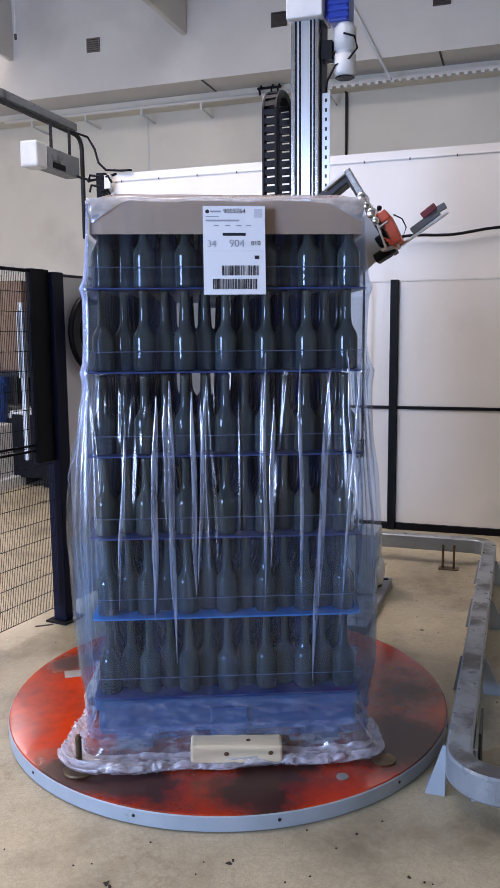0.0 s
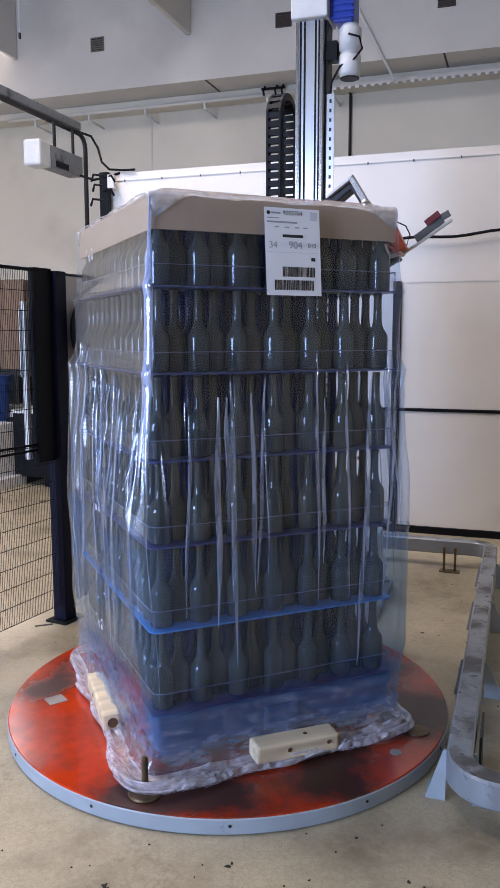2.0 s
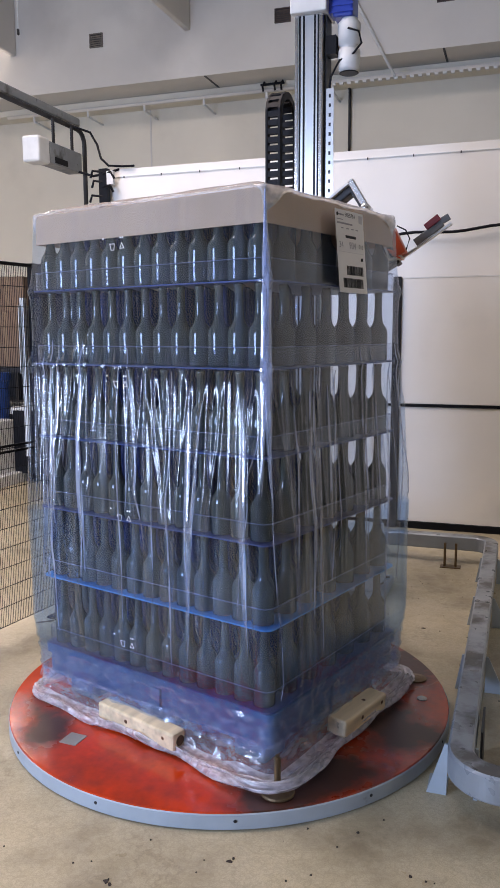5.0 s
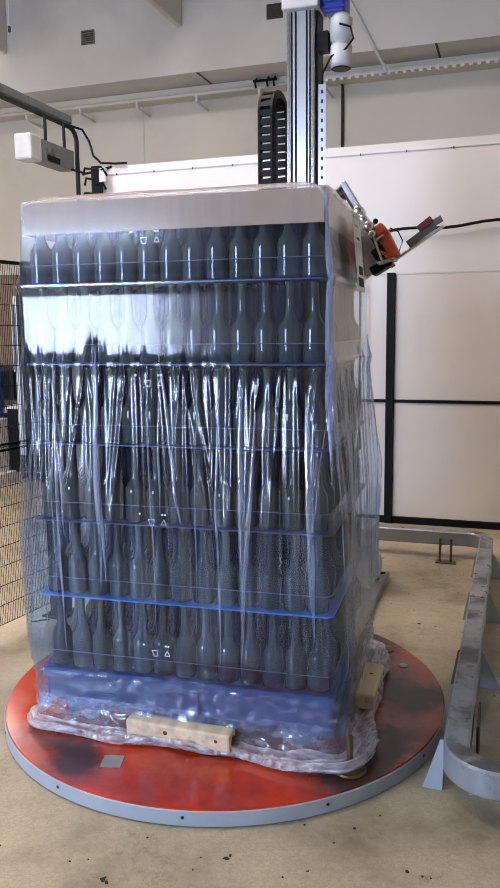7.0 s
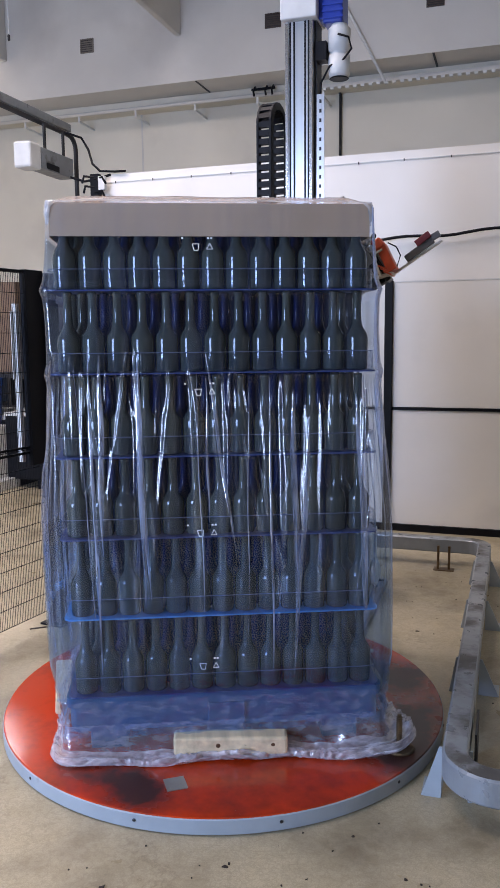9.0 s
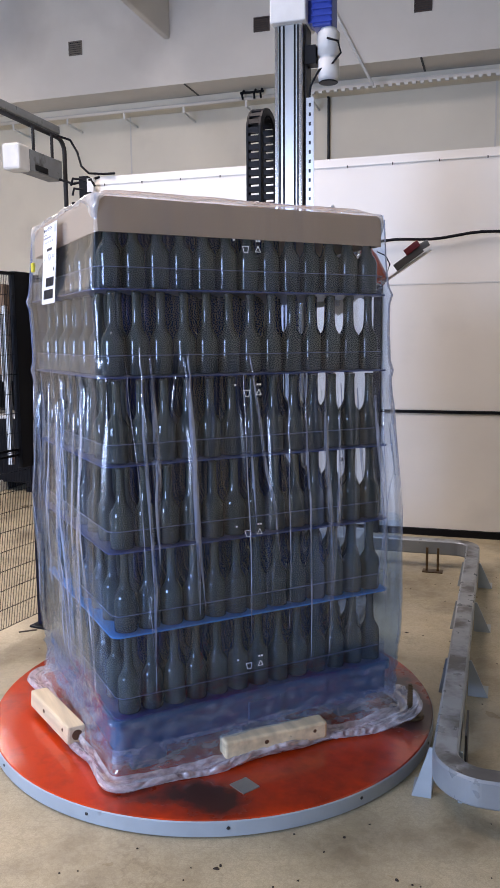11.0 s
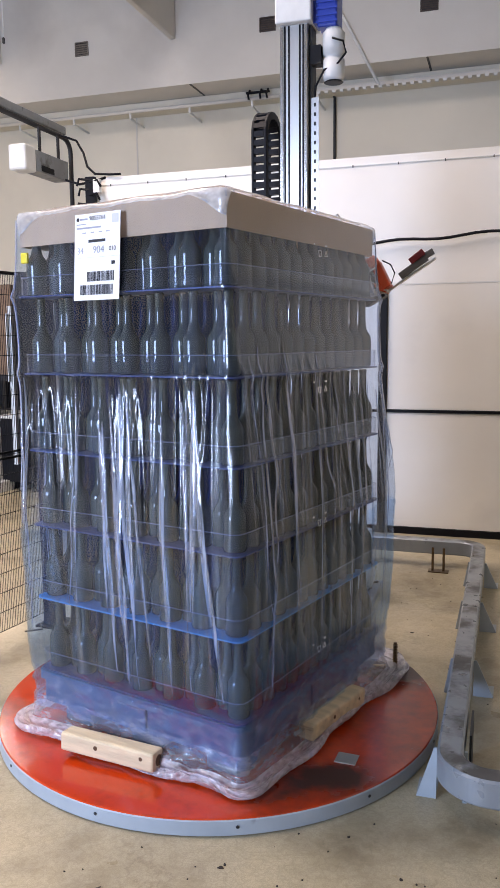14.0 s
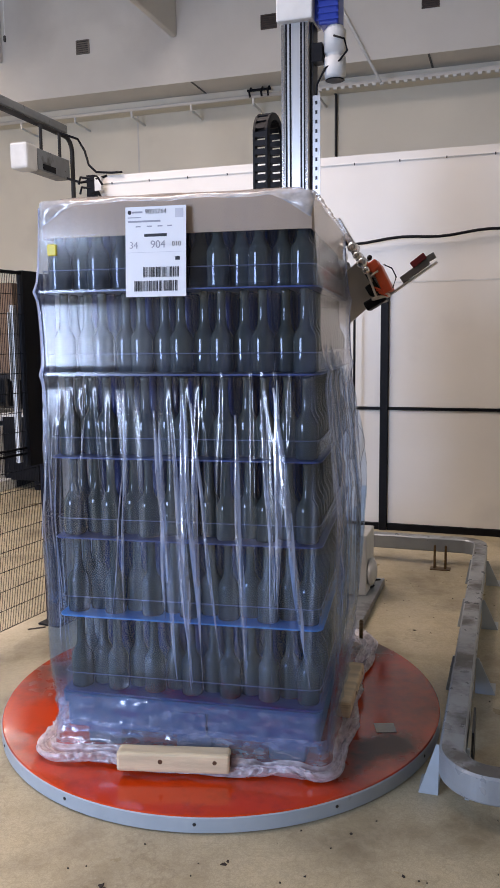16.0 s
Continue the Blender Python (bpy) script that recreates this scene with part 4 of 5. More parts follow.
        rows_ = np.where((zs < top) & (zs > bot))[0]
        strip = np.zeros((len(rows_), 4, 3))
        for q, r_ in enumerate(rows_):
            f = q / (len(rows_) - 1)
            half = width * (0.25 + 0.75 * min(1, f * 4)) * min(1.0, (1.03 - f) * 3)
            c_ = (s0 + drift * f + 0.0006 * math.sin(9 * f + k)) % 1 * n
            i0 = int(c_) % n
            p0 = V[r_, i0] * (1 - c_ % 1) + V[r_, (i0 + 1) % n] * (c_ % 1)
            nx, ny = O[i0, 2], O[i0, 3]
            for e, (x, o) in enumerate(((-1, 0.0015), (-0.3, 0.0045), (0.4, 0.0040), (1, 0.0012))):
                strip[q, e] = (p0[0] + nx * o - ny * x * half, p0[1] + ny * o + nx * x * half, zs[r_])
        idx = np.arange(strip.shape[0] * 4).reshape(-1, 4)
        faces = [(idx[a + 1, b], idx[a + 1, b + 1], idx[a, b + 1], idx[a, b]) for a in range(len(idx) - 1) for b in range(3)]
        me = bpy.data.meshes.new("film_fold")
        me.from_pydata(strip.reshape(-1, 3).tolist(), [], [tuple(int(i) for i in f) for f in faces])
        me.materials.append(M_FOLD)
        me.shade_smooth()
        o = new("film_fold", me)
        o.parent = w
    # a second wrap of film round the pallet, carried up to paint in blue glow
    low_rows = np.where(zs < 0.905)[0]
    V2 = V[low_rows].copy()
    for r_ in range(len(low_rows)):
        for c_ in range(n):
            a = 2 * math.pi * c_ / n
            f = noise.fractal(Vector((4 * math.cos(a), 4 * math.sin(a), zs[low_rows[r_]] * 40 + 9)), 1.0, 2.0, 4)
            d_ = 0.004 + 0.012 * abs(f) * min(1.0, max(0.08, (0.42 - zs[low_rows[r_]]) / 0.10))
            V2[r_, c_, 0] += O[c_, 2] * d_
            V2[r_, c_, 1] += O[c_, 3] * d_
            V2[r_, c_, 2] += 0.012 * math.sin(a * 5 + 1) * (1 if r_ == 0 else 0)
    split = int(np.sum(zs[low_rows] > 0.31))
    grid_mesh("film_band", V2[:split + 1], M_BAND, w, "creased second wrap of film, tinted to paint the low blue glow")
    grid_mesh("film_cuff", V2[split:], M_CUFF, w, "cloudy crumpled film round the pallet")
    # the film over the top: puckered sheet that falls to the rim
    O2, _ = outline(240, HA - 0.024, HB - 0.024, 0.03)
    fr = np.linspace(1.0, 0.02, 24)
    F, A = np.meshgrid(fr, np.arange(240), indexing="ij")
    h = 2.112 + 0.024 * np.sin(np.pi * np.minimum(1, (1 - F) * 2.2)) + 0.004 * np.sin(A * 0.35 + F * 31) * (1 - F) + 0.005 * np.sin(F * 40 + A * 0.11)
    V = np.stack([O2[None, :, 0] * F + CX + 0.0159, O2[None, :, 1] * F + CY + 0.0258, h], -1)
    V[0, :, 2] = 2.107
    grid_mesh("top_film", V, M_TOPFILM, w, "puckered film over the lid")
    # cloudy film drawn round the lid: a roll along the upper edge, and gathered tucks at the corners
    nl = 360
    OL, PL = outline(nl, HA - 0.024, HB - 0.024, 0.022)
    sl = np.arange(nl) / nl * PL
    corner_d = np.minimum.reduce([np.hypot(OL[:, 0] - sx * HA, OL[:, 1] - sy * HB) for sx in (-1, 1) for sy in (-1, 1)])
    short = np.abs(OL[:, 3]) > 0.5
    reach = np.where(short, 0.014, 0.006) + np.where(short, 0.104, 0.09) * np.clip(1 - corner_d / np.where(short, 0.17, 0.065), 0, 1) ** 1.3
    steps = np.linspace(0, 1, 9)
    V = np.zeros((9, nl, 3))
    lx, ly = lean(2.09)
    for q, f in enumerate(steps):
        bulge = 0.0045 + 0.006 * math.sin(math.pi * min(1, f * 1.2)) + 0.0035 * np.sin(sl * 61 + 5 * f) * f
        V[q, :, 0], V[q, :, 1] = OL[:, 0] + bulge * OL[:, 2] + lx, OL[:, 1] + bulge * OL[:, 3] + ly
        V[q, :, 2] = 2.112 - f * reach + 0.003 * np.sin(sl * 23)
    grid_mesh("lid_film", V, M_LIDFILM, w, "cloudy film tucked round the lid's edge")
    # loose gathered skirt on the table
    prof = ((0.010, 0.20), (0.018, 0.165), (0.030, 0.130), (0.046, 0.100), (0.066, 0.090), (0.086, 0.090), (0.106, 0.100), (0.124, 0.098), (0.134, 0.084), (0.128, 0.074), (0.112, 0.068))
    d = np.array([q[0] for q in prof])
    z = np.array([q[1] for q in prof])
    t = np.linspace(0, len(prof) - 1, 34)
    d, z = np.interp(t, np.arange(len(prof)), d), np.interp(t, np.arange(len(prof)), z)
    D, S2 = np.meshgrid(d, S, indexing="ij")
    Zk = np.repeat(z[:, None], n, 1)
    flare = np.clip((0.19 - Zk) / 0.08, 0, 1)
    rip = 0.30 * np.sin(S2 * 2.3 + 1.0) + 0.16 * np.sin(S2 * 7.3) + 0.10 * np.sin(S2 * 19 + 2)
    D = D * (0.67 + flare * rip * 0.6)
    ang = S2 / P * 2 * math.pi
    crump = np.array([[noise.fractal(Vector((2.6 * math.cos(a), 2.6 * math.sin(a), 85 * dd + 40 * zz)), 1.0, 2.0, 4) for a, dd, zz in zip(ra, rd, rz)] for ra, rd, rz in zip(ang, D, Zk)])
    crump = np.abs(crump) * 2 - 0.5
    D = D + 0.015 * crump * flare
    Zk = np.maximum(0.0665, Zk + flare * (0.006 * np.sin(S2 * 9 + 0.5) + 0.020 * crump))
    V = np.stack([O[None, :, 0] + D * O[None, :, 2] + CX, O[None, :, 1] + D * O[None, :, 3] + CY, Zk], -1)
    cut = 9
    grid_mesh("film_skirt", V[:cut + 1], M_THINSKIRT, w, "thin clear film spread over the table")
    grid_mesh("film_hem", V[cut:], M_SKIRT, w, "milky gathered hem of the film")
    return film


def word(txt, x, z, size, parent, material):
    cu = bpy.data.curves.new("print", "FONT")
    cu.body, cu.size, cu.align_x = txt, size, "LEFT"
    cu.materials.append(material)
    o = new("print", cu)
    o.parent = parent
    o.matrix_basis = pose(x, -0.0016, z, 90, 0, 0)
    return o


def build_label(w, m):
    """A paper sheet in local x, z with its printing, hung on the film."""
    n = 14
    bm = B()
    W2, H2 = 0.1075, 0.1515
    grid = []
    for side in (0, 1):
        g = [[bm.verts.new((-W2 + 2 * W2 * i / 4, side * 0.0012 + 0.0, -H2 + 2 * H2 * j / n)) for i in range(5)] for j in range(n + 1)]
        grid.append(g)
        for j in range(n):
            for i in range(4):
                q = (g[j][i], g[j][i + 1], g[j + 1][i + 1], g[j + 1][i])
                bm.faces.new(q if side == 0 else q[::-1])
    bmesh.ops.recalc_face_normals(bm, faces=bm.faces[:])
    lab = part("label_sheet", bm, M_PAPER, w, "white printed paper label")
    lab.matrix_basis = m

    def bar(x0, x1, z0, z1, material=M_INK):
        return one_box("print", (x0, -0.0010, z0), (x1, -0.0003, z1), material, lab)

    word("9055764", -0.037, 0.127, 0.022, lab, M_INK)
    word("34", -0.094, 0.012, 0.032, lab, M_GREYINK)
    word("904", -0.018, 0.012, 0.036, lab, M_GREYINK)
    word("010", 0.058, 0.017, 0.022, lab, M_INK)
    part("print", lathe(B(), ((0.007, 0.0), (0.007, 0.0006)), 12, pose(-0.092, -0.0003, 0.133, 90, 0, 0)), M_INK, lab)
    bar(-0.083, -0.046, 0.130, 0.136, M_GREYINK)
    bar(-0.098, -0.052, 0.114, 0.117, M_GREYINK)
    bar(-0.098, 0.018, 0.099, 0.105, M_GREYINK)
    for x in (-0.07, -0.03, 0.008, 0.042):
        bar(x, x + 0.017, 0.083, 0.087, M_GREYINK)
    bar(0.07, 0.098, 0.112, 0.142, M_PALEINK)
    bar(-0.04, 0.040, 0.050, 0.060)
    bar(-0.1, 0.1, -0.0025, -0.0015, M_PALEINK)
    bar(0.07, 0.086, -0.030, -0.018)
    rng = random.Random(7)
    for z0, z1, xa, xb in ((-0.086, -0.052, -0.044, 0.084), (-0.133, -0.098, -0.076, 0.078)):
        x = xa
        while x < xb:
            wd = rng.choice((0.0012, 0.0018, 0.0028, 0.0036))
            bar(x, x + wd, z0, z1)
            x += wd + rng.choice((0.0012, 0.0018, 0.003))
    return lab


def build_icons(w):
    """Small white handling marks printed on the film of the long side."""
    x = -0.553
    for z in (1.943, 1.440, 0.927, 0.420):
        for y, kind in ((0.109, "cup"), (0.060, "tri")):
            bm = B()
            if kind == "tri":
                c = [Vector((x, y + 0.012 * math.sin(a), z + 0.013 * math.cos(a))) for a in (0, 2.094, 4.189)]
            else:
                c = [Vector((x, y + 0.012 * a, z + 0.011 * b)) for a, b in ((-1, 1), (1, 1), (0.4, -1), (-0.7, -1))]
            for a, b in zip(c, c[1:] + c[:1]):
                tube(bm, [a, b], 0.0013, 5)
            part("mark", bm, M_MARK, w, "white printed handling mark")
        for y in (0.055, 0.066, 0.155):
            one_box("mark", (x - 0.001, y - 0.004, z + 0.028), (x, y + 0.003, z + 0.034), M_MARK, w)


def build_load():
    w = thing("wrapped_pallet", Matrix(), "film-wrapped pallet of dark glass bottles under a cardboard lid", "pallet load")
    # pallet
    deck = rounded(0.50, 0.60, 0.03)
    part("deck", slab(B(), deck, 0.262, 0.298, CX, CY), M_PALLET, w, "blue-grey plastic pallet deck")
    part("stringer", slab(B(), rounded(0.488, 0.588, 0.03), 0.165, 0.262, CX, CY), M_PALLET, w)
    for sx in (-1, 1):
        one_box("stiffener", (CX + sx * 0.488 - 0.012, CY - 0.07, 0.168), (CX + sx * 0.488 + 0.012, CY + 0.07, 0.259), M_PALLET, w, bevel=0.004)
        one_box("stiffener", (CX - 0.07, CY + sx * 0.588 - 0.012, 0.168), (CX + 0.07, CY + sx * 0.588 + 0.012, 0.259), M_PALLET, w, bevel=0.004)
    for x in (-0.36, 0, 0.36):
        for y in (-0.45, 0, 0.45):
            one_box("pallet_foot", (CX + x - 0.07, CY + y - 0.07, 0.062), (CX + x + 0.07, CY + y + 0.07, 0.165), M_PALLET, w, bevel=0.008)
    # layer sheets with an upturned clear rim
    for k, z in enumerate(LAYER):
        cx, cy = lean(z)
        sheet = part("layer_sheet", slab(B(), rounded(HA - 0.007, HB - 0.009, 0.035), z - 0.003, z + 0.002, cx, cy), M_SHEETB if k == 1 else M_SHEET, w)
        O, _ = outline(120, HA - 0.015, HB - 0.017, 0.03)
        V = np.zeros((2, 120, 3))
        V[:, :, 0], V[:, :, 1] = O[None, :, 0] + cx, O[None, :, 1] + cy
        V[0, :, 2], V[1, :, 2] = z + 0.0025, z + 0.072
        grid_mesh("rim_wall", V, M_RIMFILM, sheet, "clear upturned rim of the layer sheet")
        V = np.zeros((5, 120, 3))
        for q, (o, h) in enumerate(((0, 0), (0.0016, 0), (0.0016, 0.0026), (0, 0.0026), (0, 0))):
            V[q, :, 0], V[q, :, 1], V[q, :, 2] = O[:, 0] + o * O[:, 2] + cx, O[:, 1] + o * O[:, 3] + cy, z + 0.072 + h
        grid_mesh("rim_edge", V, M_RIMEDGE, sheet)
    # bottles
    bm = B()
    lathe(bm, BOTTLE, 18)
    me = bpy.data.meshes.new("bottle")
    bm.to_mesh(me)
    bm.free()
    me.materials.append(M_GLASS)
    me.shade_smooth()
    inner = B()
    rows, pitch = 13, 0.0875
    for z in LAYER:
        cx, cy = lean(z)
        for i in range(rows):
            n = 13 if i % 2 == 0 else 12
            x = cx + (i - 6) * 0.0735
            for j in range(n):
                y = cy + (j - (n - 1) / 2) * pitch
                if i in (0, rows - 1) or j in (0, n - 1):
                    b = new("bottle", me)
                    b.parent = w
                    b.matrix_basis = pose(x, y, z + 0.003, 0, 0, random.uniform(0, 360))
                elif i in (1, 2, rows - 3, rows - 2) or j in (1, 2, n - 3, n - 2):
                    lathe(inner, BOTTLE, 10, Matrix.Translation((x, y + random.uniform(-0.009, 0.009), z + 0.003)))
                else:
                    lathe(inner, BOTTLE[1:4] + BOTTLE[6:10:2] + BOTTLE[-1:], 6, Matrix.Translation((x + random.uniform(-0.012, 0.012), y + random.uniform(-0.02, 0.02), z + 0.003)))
    # the navy colour of the inner bottles paints in the dark gaps
    tagged(part("inner_bottle", inner, M_SHADEGLASS, w, smooth=True), kind="stuff")
    # lid: a shallow tray turned upside down
    bm = B()
    cx, cy = lean(2.09)
    slab(bm, rounded(0.481, 0.574, 0.012), 2.096, 2.102, cx, cy)
    O, _ = outline(96, 0.481, 0.574, 0.012)
    part("lid", bm, M_CARD, w, "tan cardboard tray lid")
    V = np.zeros((5, 96, 3))
    for q, (o, h) in enumerate(((0, 2.096), (0, 1.988), (-0.005, 1.988), (-0.005, 2.096), (0, 2.096))):
        V[q, :, 0], V[q, :, 1], V[q, :, 2] = O[:, 0] + o * O[:, 2] + cx, O[:, 1] + o * O[:, 3] + cy, h
    flaps = grid_mesh("lid_flap", V, M_CARD, w, "tan cardboard rim of the lid")
    flaps.data.shade_flat()
    build_film(w)
    build_label(w, pose(0.018, -0.574, 1.927, -5, 0, 0))
    build_label(w, pose(0.045, 0.656, 1.926, -4, 0, 180))
    build_icons(w)
    bm = B()
    box(bm, (0.415, 0.630, 1.925), (0.45, 0.642, 1.965), 0.004)
    part("sticker", bm, M_YELLOW, w, "yellow sticker at the corner")
    return w


def build_block(a, b, depth, height, outward):
    """A timber offcut lying on the film skirt, from a to b."""
    a, b = Vector((*a, 0.092)), Vector((*b, 0.092))
    L = (b - a).length
    ang = math.degrees(math.atan2(b.y - a.y, b.x - a.x))
    o = thing("timber_block", Matrix(), "pale knotty timber block weighing down the film skirt", "timber block", "timber blocks")
    bm = B()
    box(bm, (0, 0, 0), (L, depth, height), 0.010)
    for v in bm.verts:
        v.co += Vector((0, 0.004 * math.sin(v.co.x * 9), 0.004 * math.sin(v.co.x * 13 + 1)))
    m = pose(a.x, a.y, a.z - 0.006, outward, 0, ang)
    bmesh.ops.transform(bm, matrix=m, verts=bm.verts)
    body = part("timber", bm, M_WOOD, o)
    for k in range(4):
        x = L * (0.15 + 0.24 * k)
        part("knot", lathe(B(), ((0.009, 0), (0.007, 0.0015)), 10, m @ pose(x, -0.0008 if k % 2 else depth * 0.5, height * 0.6 if k % 2 else height - 0.001, 90 if k % 2 else 0, 0, 0)), M_KNOT, o)
    part("end_grain", lathe(B(), ((0.022, 0), (0.020, 0.002)), 14, m @ pose(L - 0.001, depth / 2, height / 2, 0, 90, 0)), M_KNOT, o, "brown end grain")
    return o


M_TOPFILM = film_mat("cloudy_film", 0.22, (0.86, 0.84, 0.84), 0.2, 0.4, 10.0, (1, 1, 1), 0.06, 0.5)
M_LIDFILM = film_mat("tucked_film", 0.42, (0.84, 0.82, 0.80), 0.2, 0.3, 18.0, (1, 1, 1.6), 0.07, 0.80, 0.35, 0.7)
M_RIMEDGE = mat("clear_plastic_edge", (0.10, 0.13, 0.20), 0.3)
M_PALEINK = mat("pale_grey_ink", (0.6, 0.6, 0.65), 0.6)
M_MARK = mat("white_ink", (0.85, 0.87, 0.9), 0.5)
M_YELLOW = mat("yellow_plastic", (0.75, 0.62, 0.05), 0.4)
M_KNOT = mat("dark_knot", (0.12, 0.055, 0.025), 0.7, vary=0.3, scale=60)
TABLE = build_table()
LOAD = build_load()
BOLT = build_bolt()
BLOCKS = [build_block((-0.165, -0.672), (0.170, -0.680), 0.085, 0.070, 4),
          build_block((-0.587, 0.225), (-0.612, -0.200), 0.070, 0.070, 2),
          build_block((0.205, 0.775), (-0.200, 0.715), 0.075, 0.072, -4)]


# ---------------------------------------------------------------- behind the mesh, and on the floor
def carton(u, v, z, w, d, h, turn=0.0):
    o = thing("carton", at(u, v, z, turn), "brown cardboard carton on a stack behind the mesh", "carton", "stacked cartons")
    part("body", box(B(), (-w / 2, -d / 2, 0), (w / 2, d / 2, h), 0.006), M_CARTON, o)
    one_box("tape", (-0.03, -d / 2 - 0.002, 0.02), (0.03, d / 2 + 0.002, h + 0.0015), M_TAPE, o)
    return o


def build_clutter():
    r = thing("storage_rack", at(-4.3, 4.9, 0), "dark steel rack with a pale shelf behind the mesh", "rack")
    for x in (-0.9, 0.55):
        for y in (-0.3, 0.5):
            one_box("upright", (x - 0.03, y - 0.03, 0), (x + 0.03, y + 0.03, 1.25), M_DARKSTEEL, r)
    for z, m_ in ((1.2, M_DARKSTEEL), (0.72, M_LIGHTGREY)):
        one_box("shelf", (-0.93, -0.33, z), (0.58, 0.53, z + 0.06), m_, r)
    carton(-4.45, 4.9, 1.262, 0.5, 0.5, 0.62)
    carton(-4.05, 5.0, 1.262, 0.24, 0.4, 0.40, 6)
    carton(-4.45, 4.9, 1.884, 0.42, 0.42, 0.40, 4)
    b = thing("blue_bin", at(-4.62, 4.45, 0.0), "blue plastic bin behind the mesh", "bin")
    part("tub", lathe(B(), ((0.20, 0.0), (0.24, 0.05), (0.27, 1.10), (0.29, 1.12), (0.29, 1.20), (0.24, 1.2)), 20), M_BLUEPL, b, smooth=False)
    m = thing("machine_base", at(-4.25, 4.05, 0.0), "pale grey machine base standing behind the mesh", "machine")
    part("body", box(B(), (-0.5, -0.25, 0.05), (0.12, 0.25, 0.70), 0.015), M_LIGHTGREY, m)
    part("foot", box(B(), (-0.55, -0.3, 0.0), (0.22, 0.3, 0.12), 0.01), M_LIGHTGREY, m)
    # made-up crates: dark masses that fill in the black area behind the mesh
    c = thing("crate", at(-3.55, 4.9, 0.0), "dark crate shape added to fill the dim area behind the mesh", "crate")
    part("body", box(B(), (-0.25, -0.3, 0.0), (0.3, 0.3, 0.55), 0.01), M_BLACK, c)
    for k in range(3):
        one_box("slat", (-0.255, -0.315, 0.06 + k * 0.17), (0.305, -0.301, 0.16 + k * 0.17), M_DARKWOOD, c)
    c = thing("crate", at(-4.1, 4.45, 0.0), "black crate shape added as a dark mass beside the pale machine base", "crate")
    part("body", box(B(), (-0.02, -0.2, 0.1), (0.42, 0.25, 0.80), 0.01), M_BLACK, c)
    part("lid", box(B(), (-0.03, -0.21, 0.802), (0.43, 0.26, 0.84), 0.006), M_LIGHTGREY, c)
    for x in (0.0, 0.36):
        one_box("runner", (x, -0.2, 0), (x + 0.06, 0.25, 0.098), M_BLACK, c)
    # large dark block added to darken the view through the mesh
    c = thing("crate", at(-3.6, 5.6, 0.0), "dark tall crate shape added to darken the area behind the mesh", "crate")
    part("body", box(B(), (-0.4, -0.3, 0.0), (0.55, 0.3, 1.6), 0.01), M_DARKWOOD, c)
    sh = thing("shelving", at(-5.2, 6.3, 0), "dark steel shelving in shade behind the mesh", "shelving")
    for k in range(5):
        one_box("upright", (-1.6 + k * 0.75, -0.3, 0), (-1.55 + k * 0.75, 0.3, 1.9), M_DARKSTEEL, sh)
    for z in (0.15, 0.7, 1.25, 1.8):
        one_box("shelf", (-1.6, -0.31, z), (1.45, 0.31, z + 0.05), M_DARKSTEEL, sh)
    one_box("back_panel", (-1.6, 0.31, 0.1), (1.45, 0.33, 1.9), M_DARKSTEEL, sh)
    # round black-rimmed mirror on the white panel
    d = thing("round_mirror", pose(-0.845, 1.275, 1.66, 0, 0, -27.1 - 90), "round black-rimmed convex mirror on the white panel", "mirror")
    part("rim", lathe(B(), ((0.225, 0.0), (0.24, 0.01), (0.24, 0.035), (0.228, 0.04), (0.222, 0.028)), 40, pose(-0.06, 0.012, 0, -90, 0, 0)), M_BLACK, d, smooth=True)
    part("glass", lathe(B(), ((0.221, 0.012), (0.221, 0.018), (0.16, 0.028), (0.08, 0.035), (0.02, 0.037)), 40, pose(-0.06, 0.012, 0, -90, 0, 0)), M_DARKMIRROR, d, smooth=True)


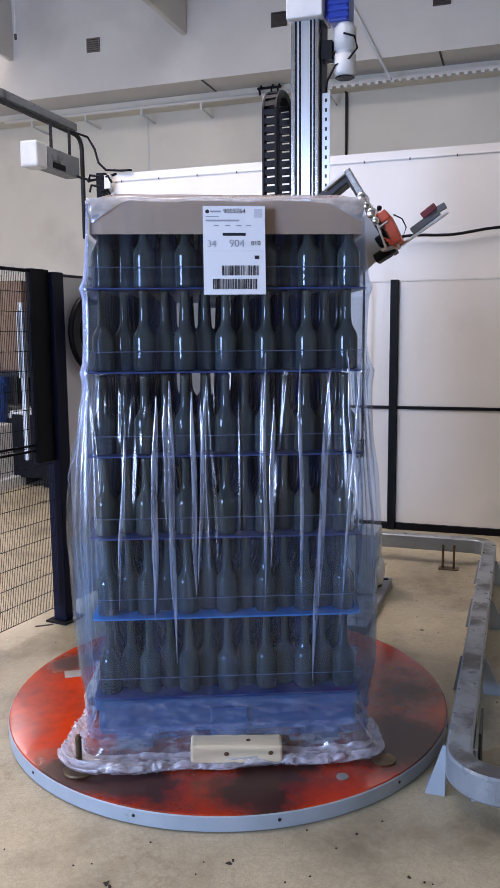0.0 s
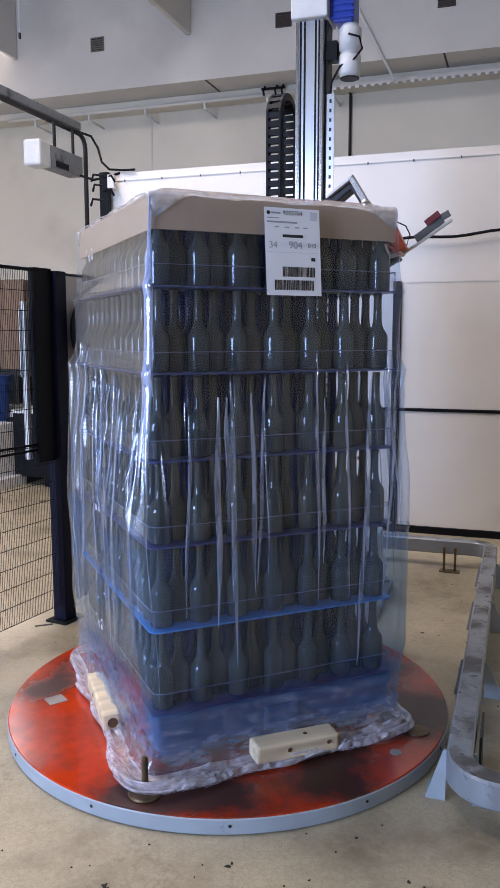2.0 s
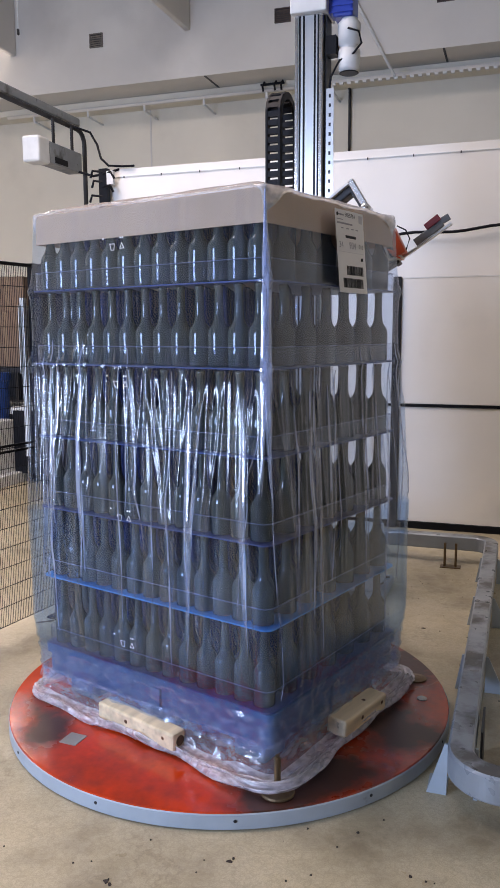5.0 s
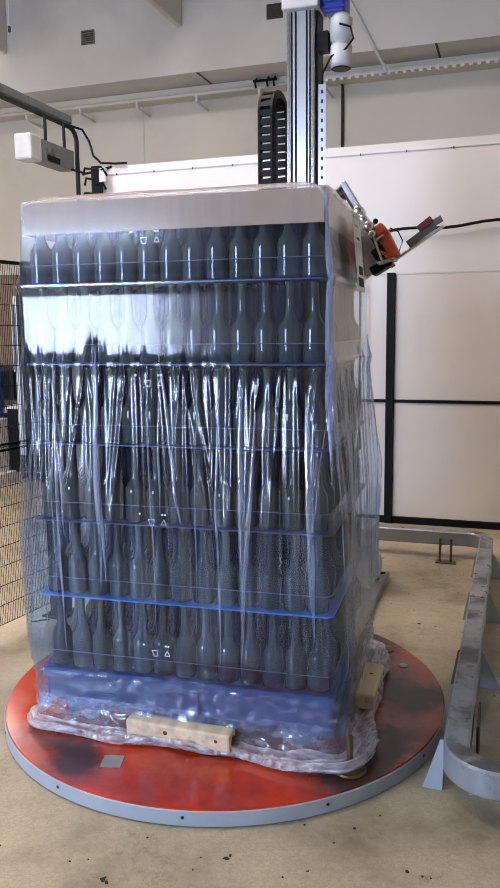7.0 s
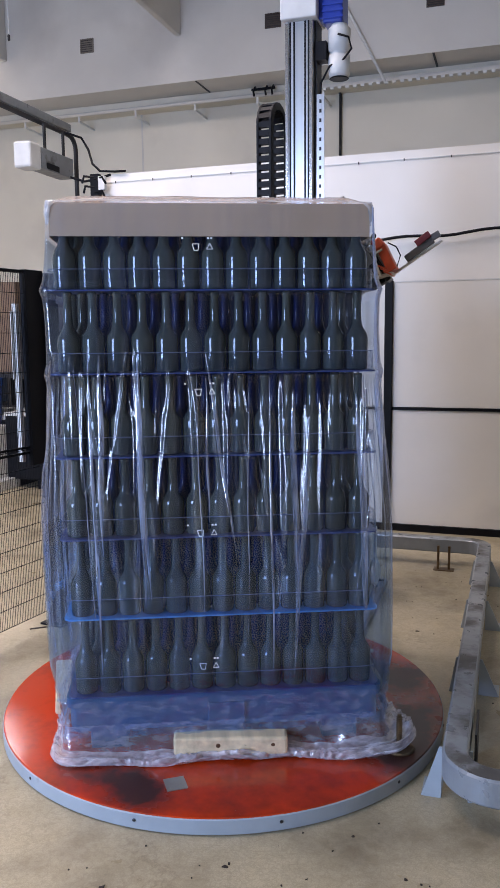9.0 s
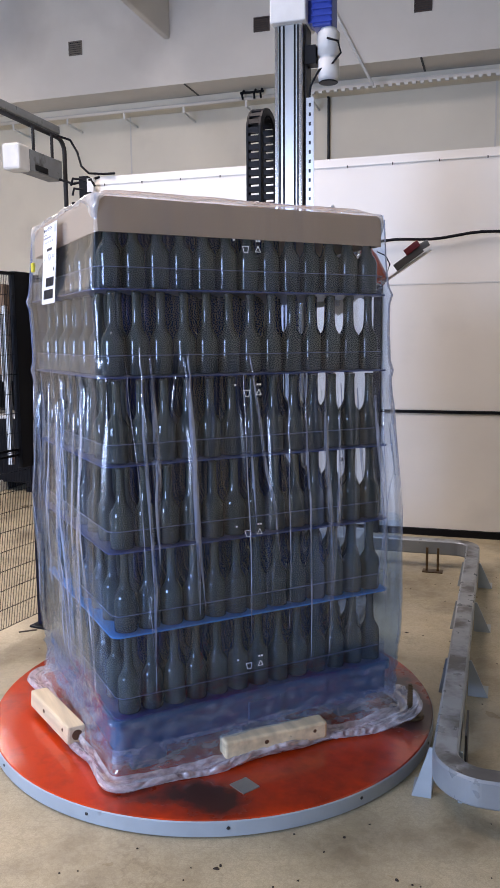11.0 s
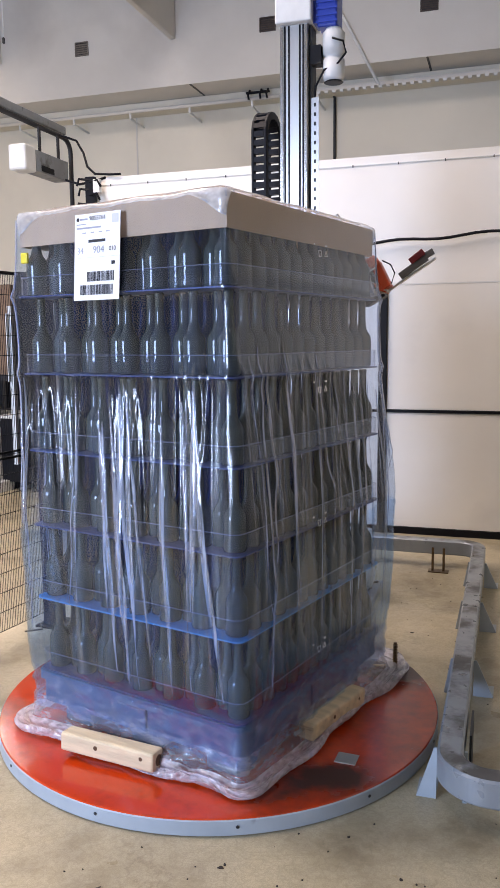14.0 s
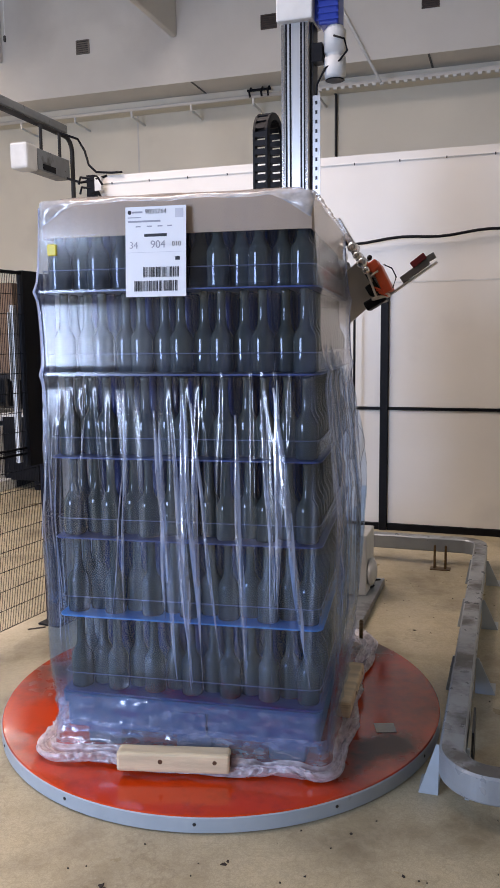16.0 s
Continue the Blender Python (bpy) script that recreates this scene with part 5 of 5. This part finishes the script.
def build_debris():
    rng = random.Random(3)
    bm = B()
    spots = [(0.38, -1.04, 0.02), (0.385, -1.02, 0.015), (0.73, -0.77, 0.012), (0.06, -1.24, 0.02), (0.075, -1.25, 0.014), (0.92, -0.93, 0.012), (-0.08, -1.2, 0.008), (0.57, -1.07, 0.008), (0.95, 0.7, 0.012), (0.72, 1.15, 0.02), (0.3, -1.12, 0.006)]
    spots += [(rng.uniform(-1.2, 1.6), rng.uniform(-1.5, 2.4), rng.uniform(0.003, 0.008)) for _ in range(200)]
    for u, v, r in spots:
        r *= 0.55
        q = CELL @ Vector((u, v, 0))
        if (q.x ** 2 + q.y ** 2) ** 0.5 < 0.97:
            continue
        k = rng.randint(5, 7)
        lo = [bm.verts.new((q.x + r * rng.uniform(0.4, 1.3) * math.cos(6.283 * i / k), q.y + r * rng.uniform(0.4, 1.3) * math.sin(6.283 * i / k), 0.0)) for i in range(k)]
        hi = [bm.verts.new((a.co.x * 0.9 + q.x * 0.1, a.co.y * 0.9 + q.y * 0.1, rng.uniform(0.001, 0.004))) for a in lo]
        bm.faces.new(hi)
        for i in range(k):
            bm.faces.new((lo[i], lo[(i + 1) % k], hi[(i + 1) % k], hi[i]))
    tagged(part("debris", bm, M_DIRT), "dark crumbs and flecks of dirt on the floor", "debris", kind="stuff")
    s_ = thing("wood_sliver", pose(-1.08, 0.98, 0, 0, 0, 20), "thin dark wood sliver on the floor", "sliver")
    part("sliver", box(B(), (-0.05, -0.005, 0), (0.05, 0.005, 0.006), 0.001), M_DARKWOOD, s_)


M_TAPE = mat("packing_tape", (0.20, 0.14, 0.09), 0.3)
M_CARTON = mat("brown_carton", (0.17, 0.115, 0.08), 0.8, vary=0.12, scale=4)
M_BLUEPL = mat("blue_plastic", (0.012, 0.06, 0.26), 0.5, vary=0.1, scale=8)
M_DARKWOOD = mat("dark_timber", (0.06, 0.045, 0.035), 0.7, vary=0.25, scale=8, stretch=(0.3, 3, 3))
M_DARKMIRROR = mat("dark_mirror", (0.02, 0.018, 0.018), 0.25, metal=1.0)
M_DIRT = mat("dirt", (0.04, 0.03, 0.025), 0.9)
build_clutter()
build_debris()


def motions():
    rows = [(t, pose(0, 0, 0, 0, 0, a)) for t, a in TURN]
    for ob in (TABLE, LOAD, BOLT, *BLOCKS):
        walk(ob, rows)
    # the carriage sinks along the mast, and the cable chain's loop follows at half its pace
    walk(CARRIAGE, [(t, at(0, 0.75, -0.0138 * t)) for t in (0, 4, 8, 12, 16)])
    walk(CHAIN, [(t, at(-0.205, 1.48, -0.0069 * t, -4)) for t in (0, 4, 8, 12, 16)])


motions()
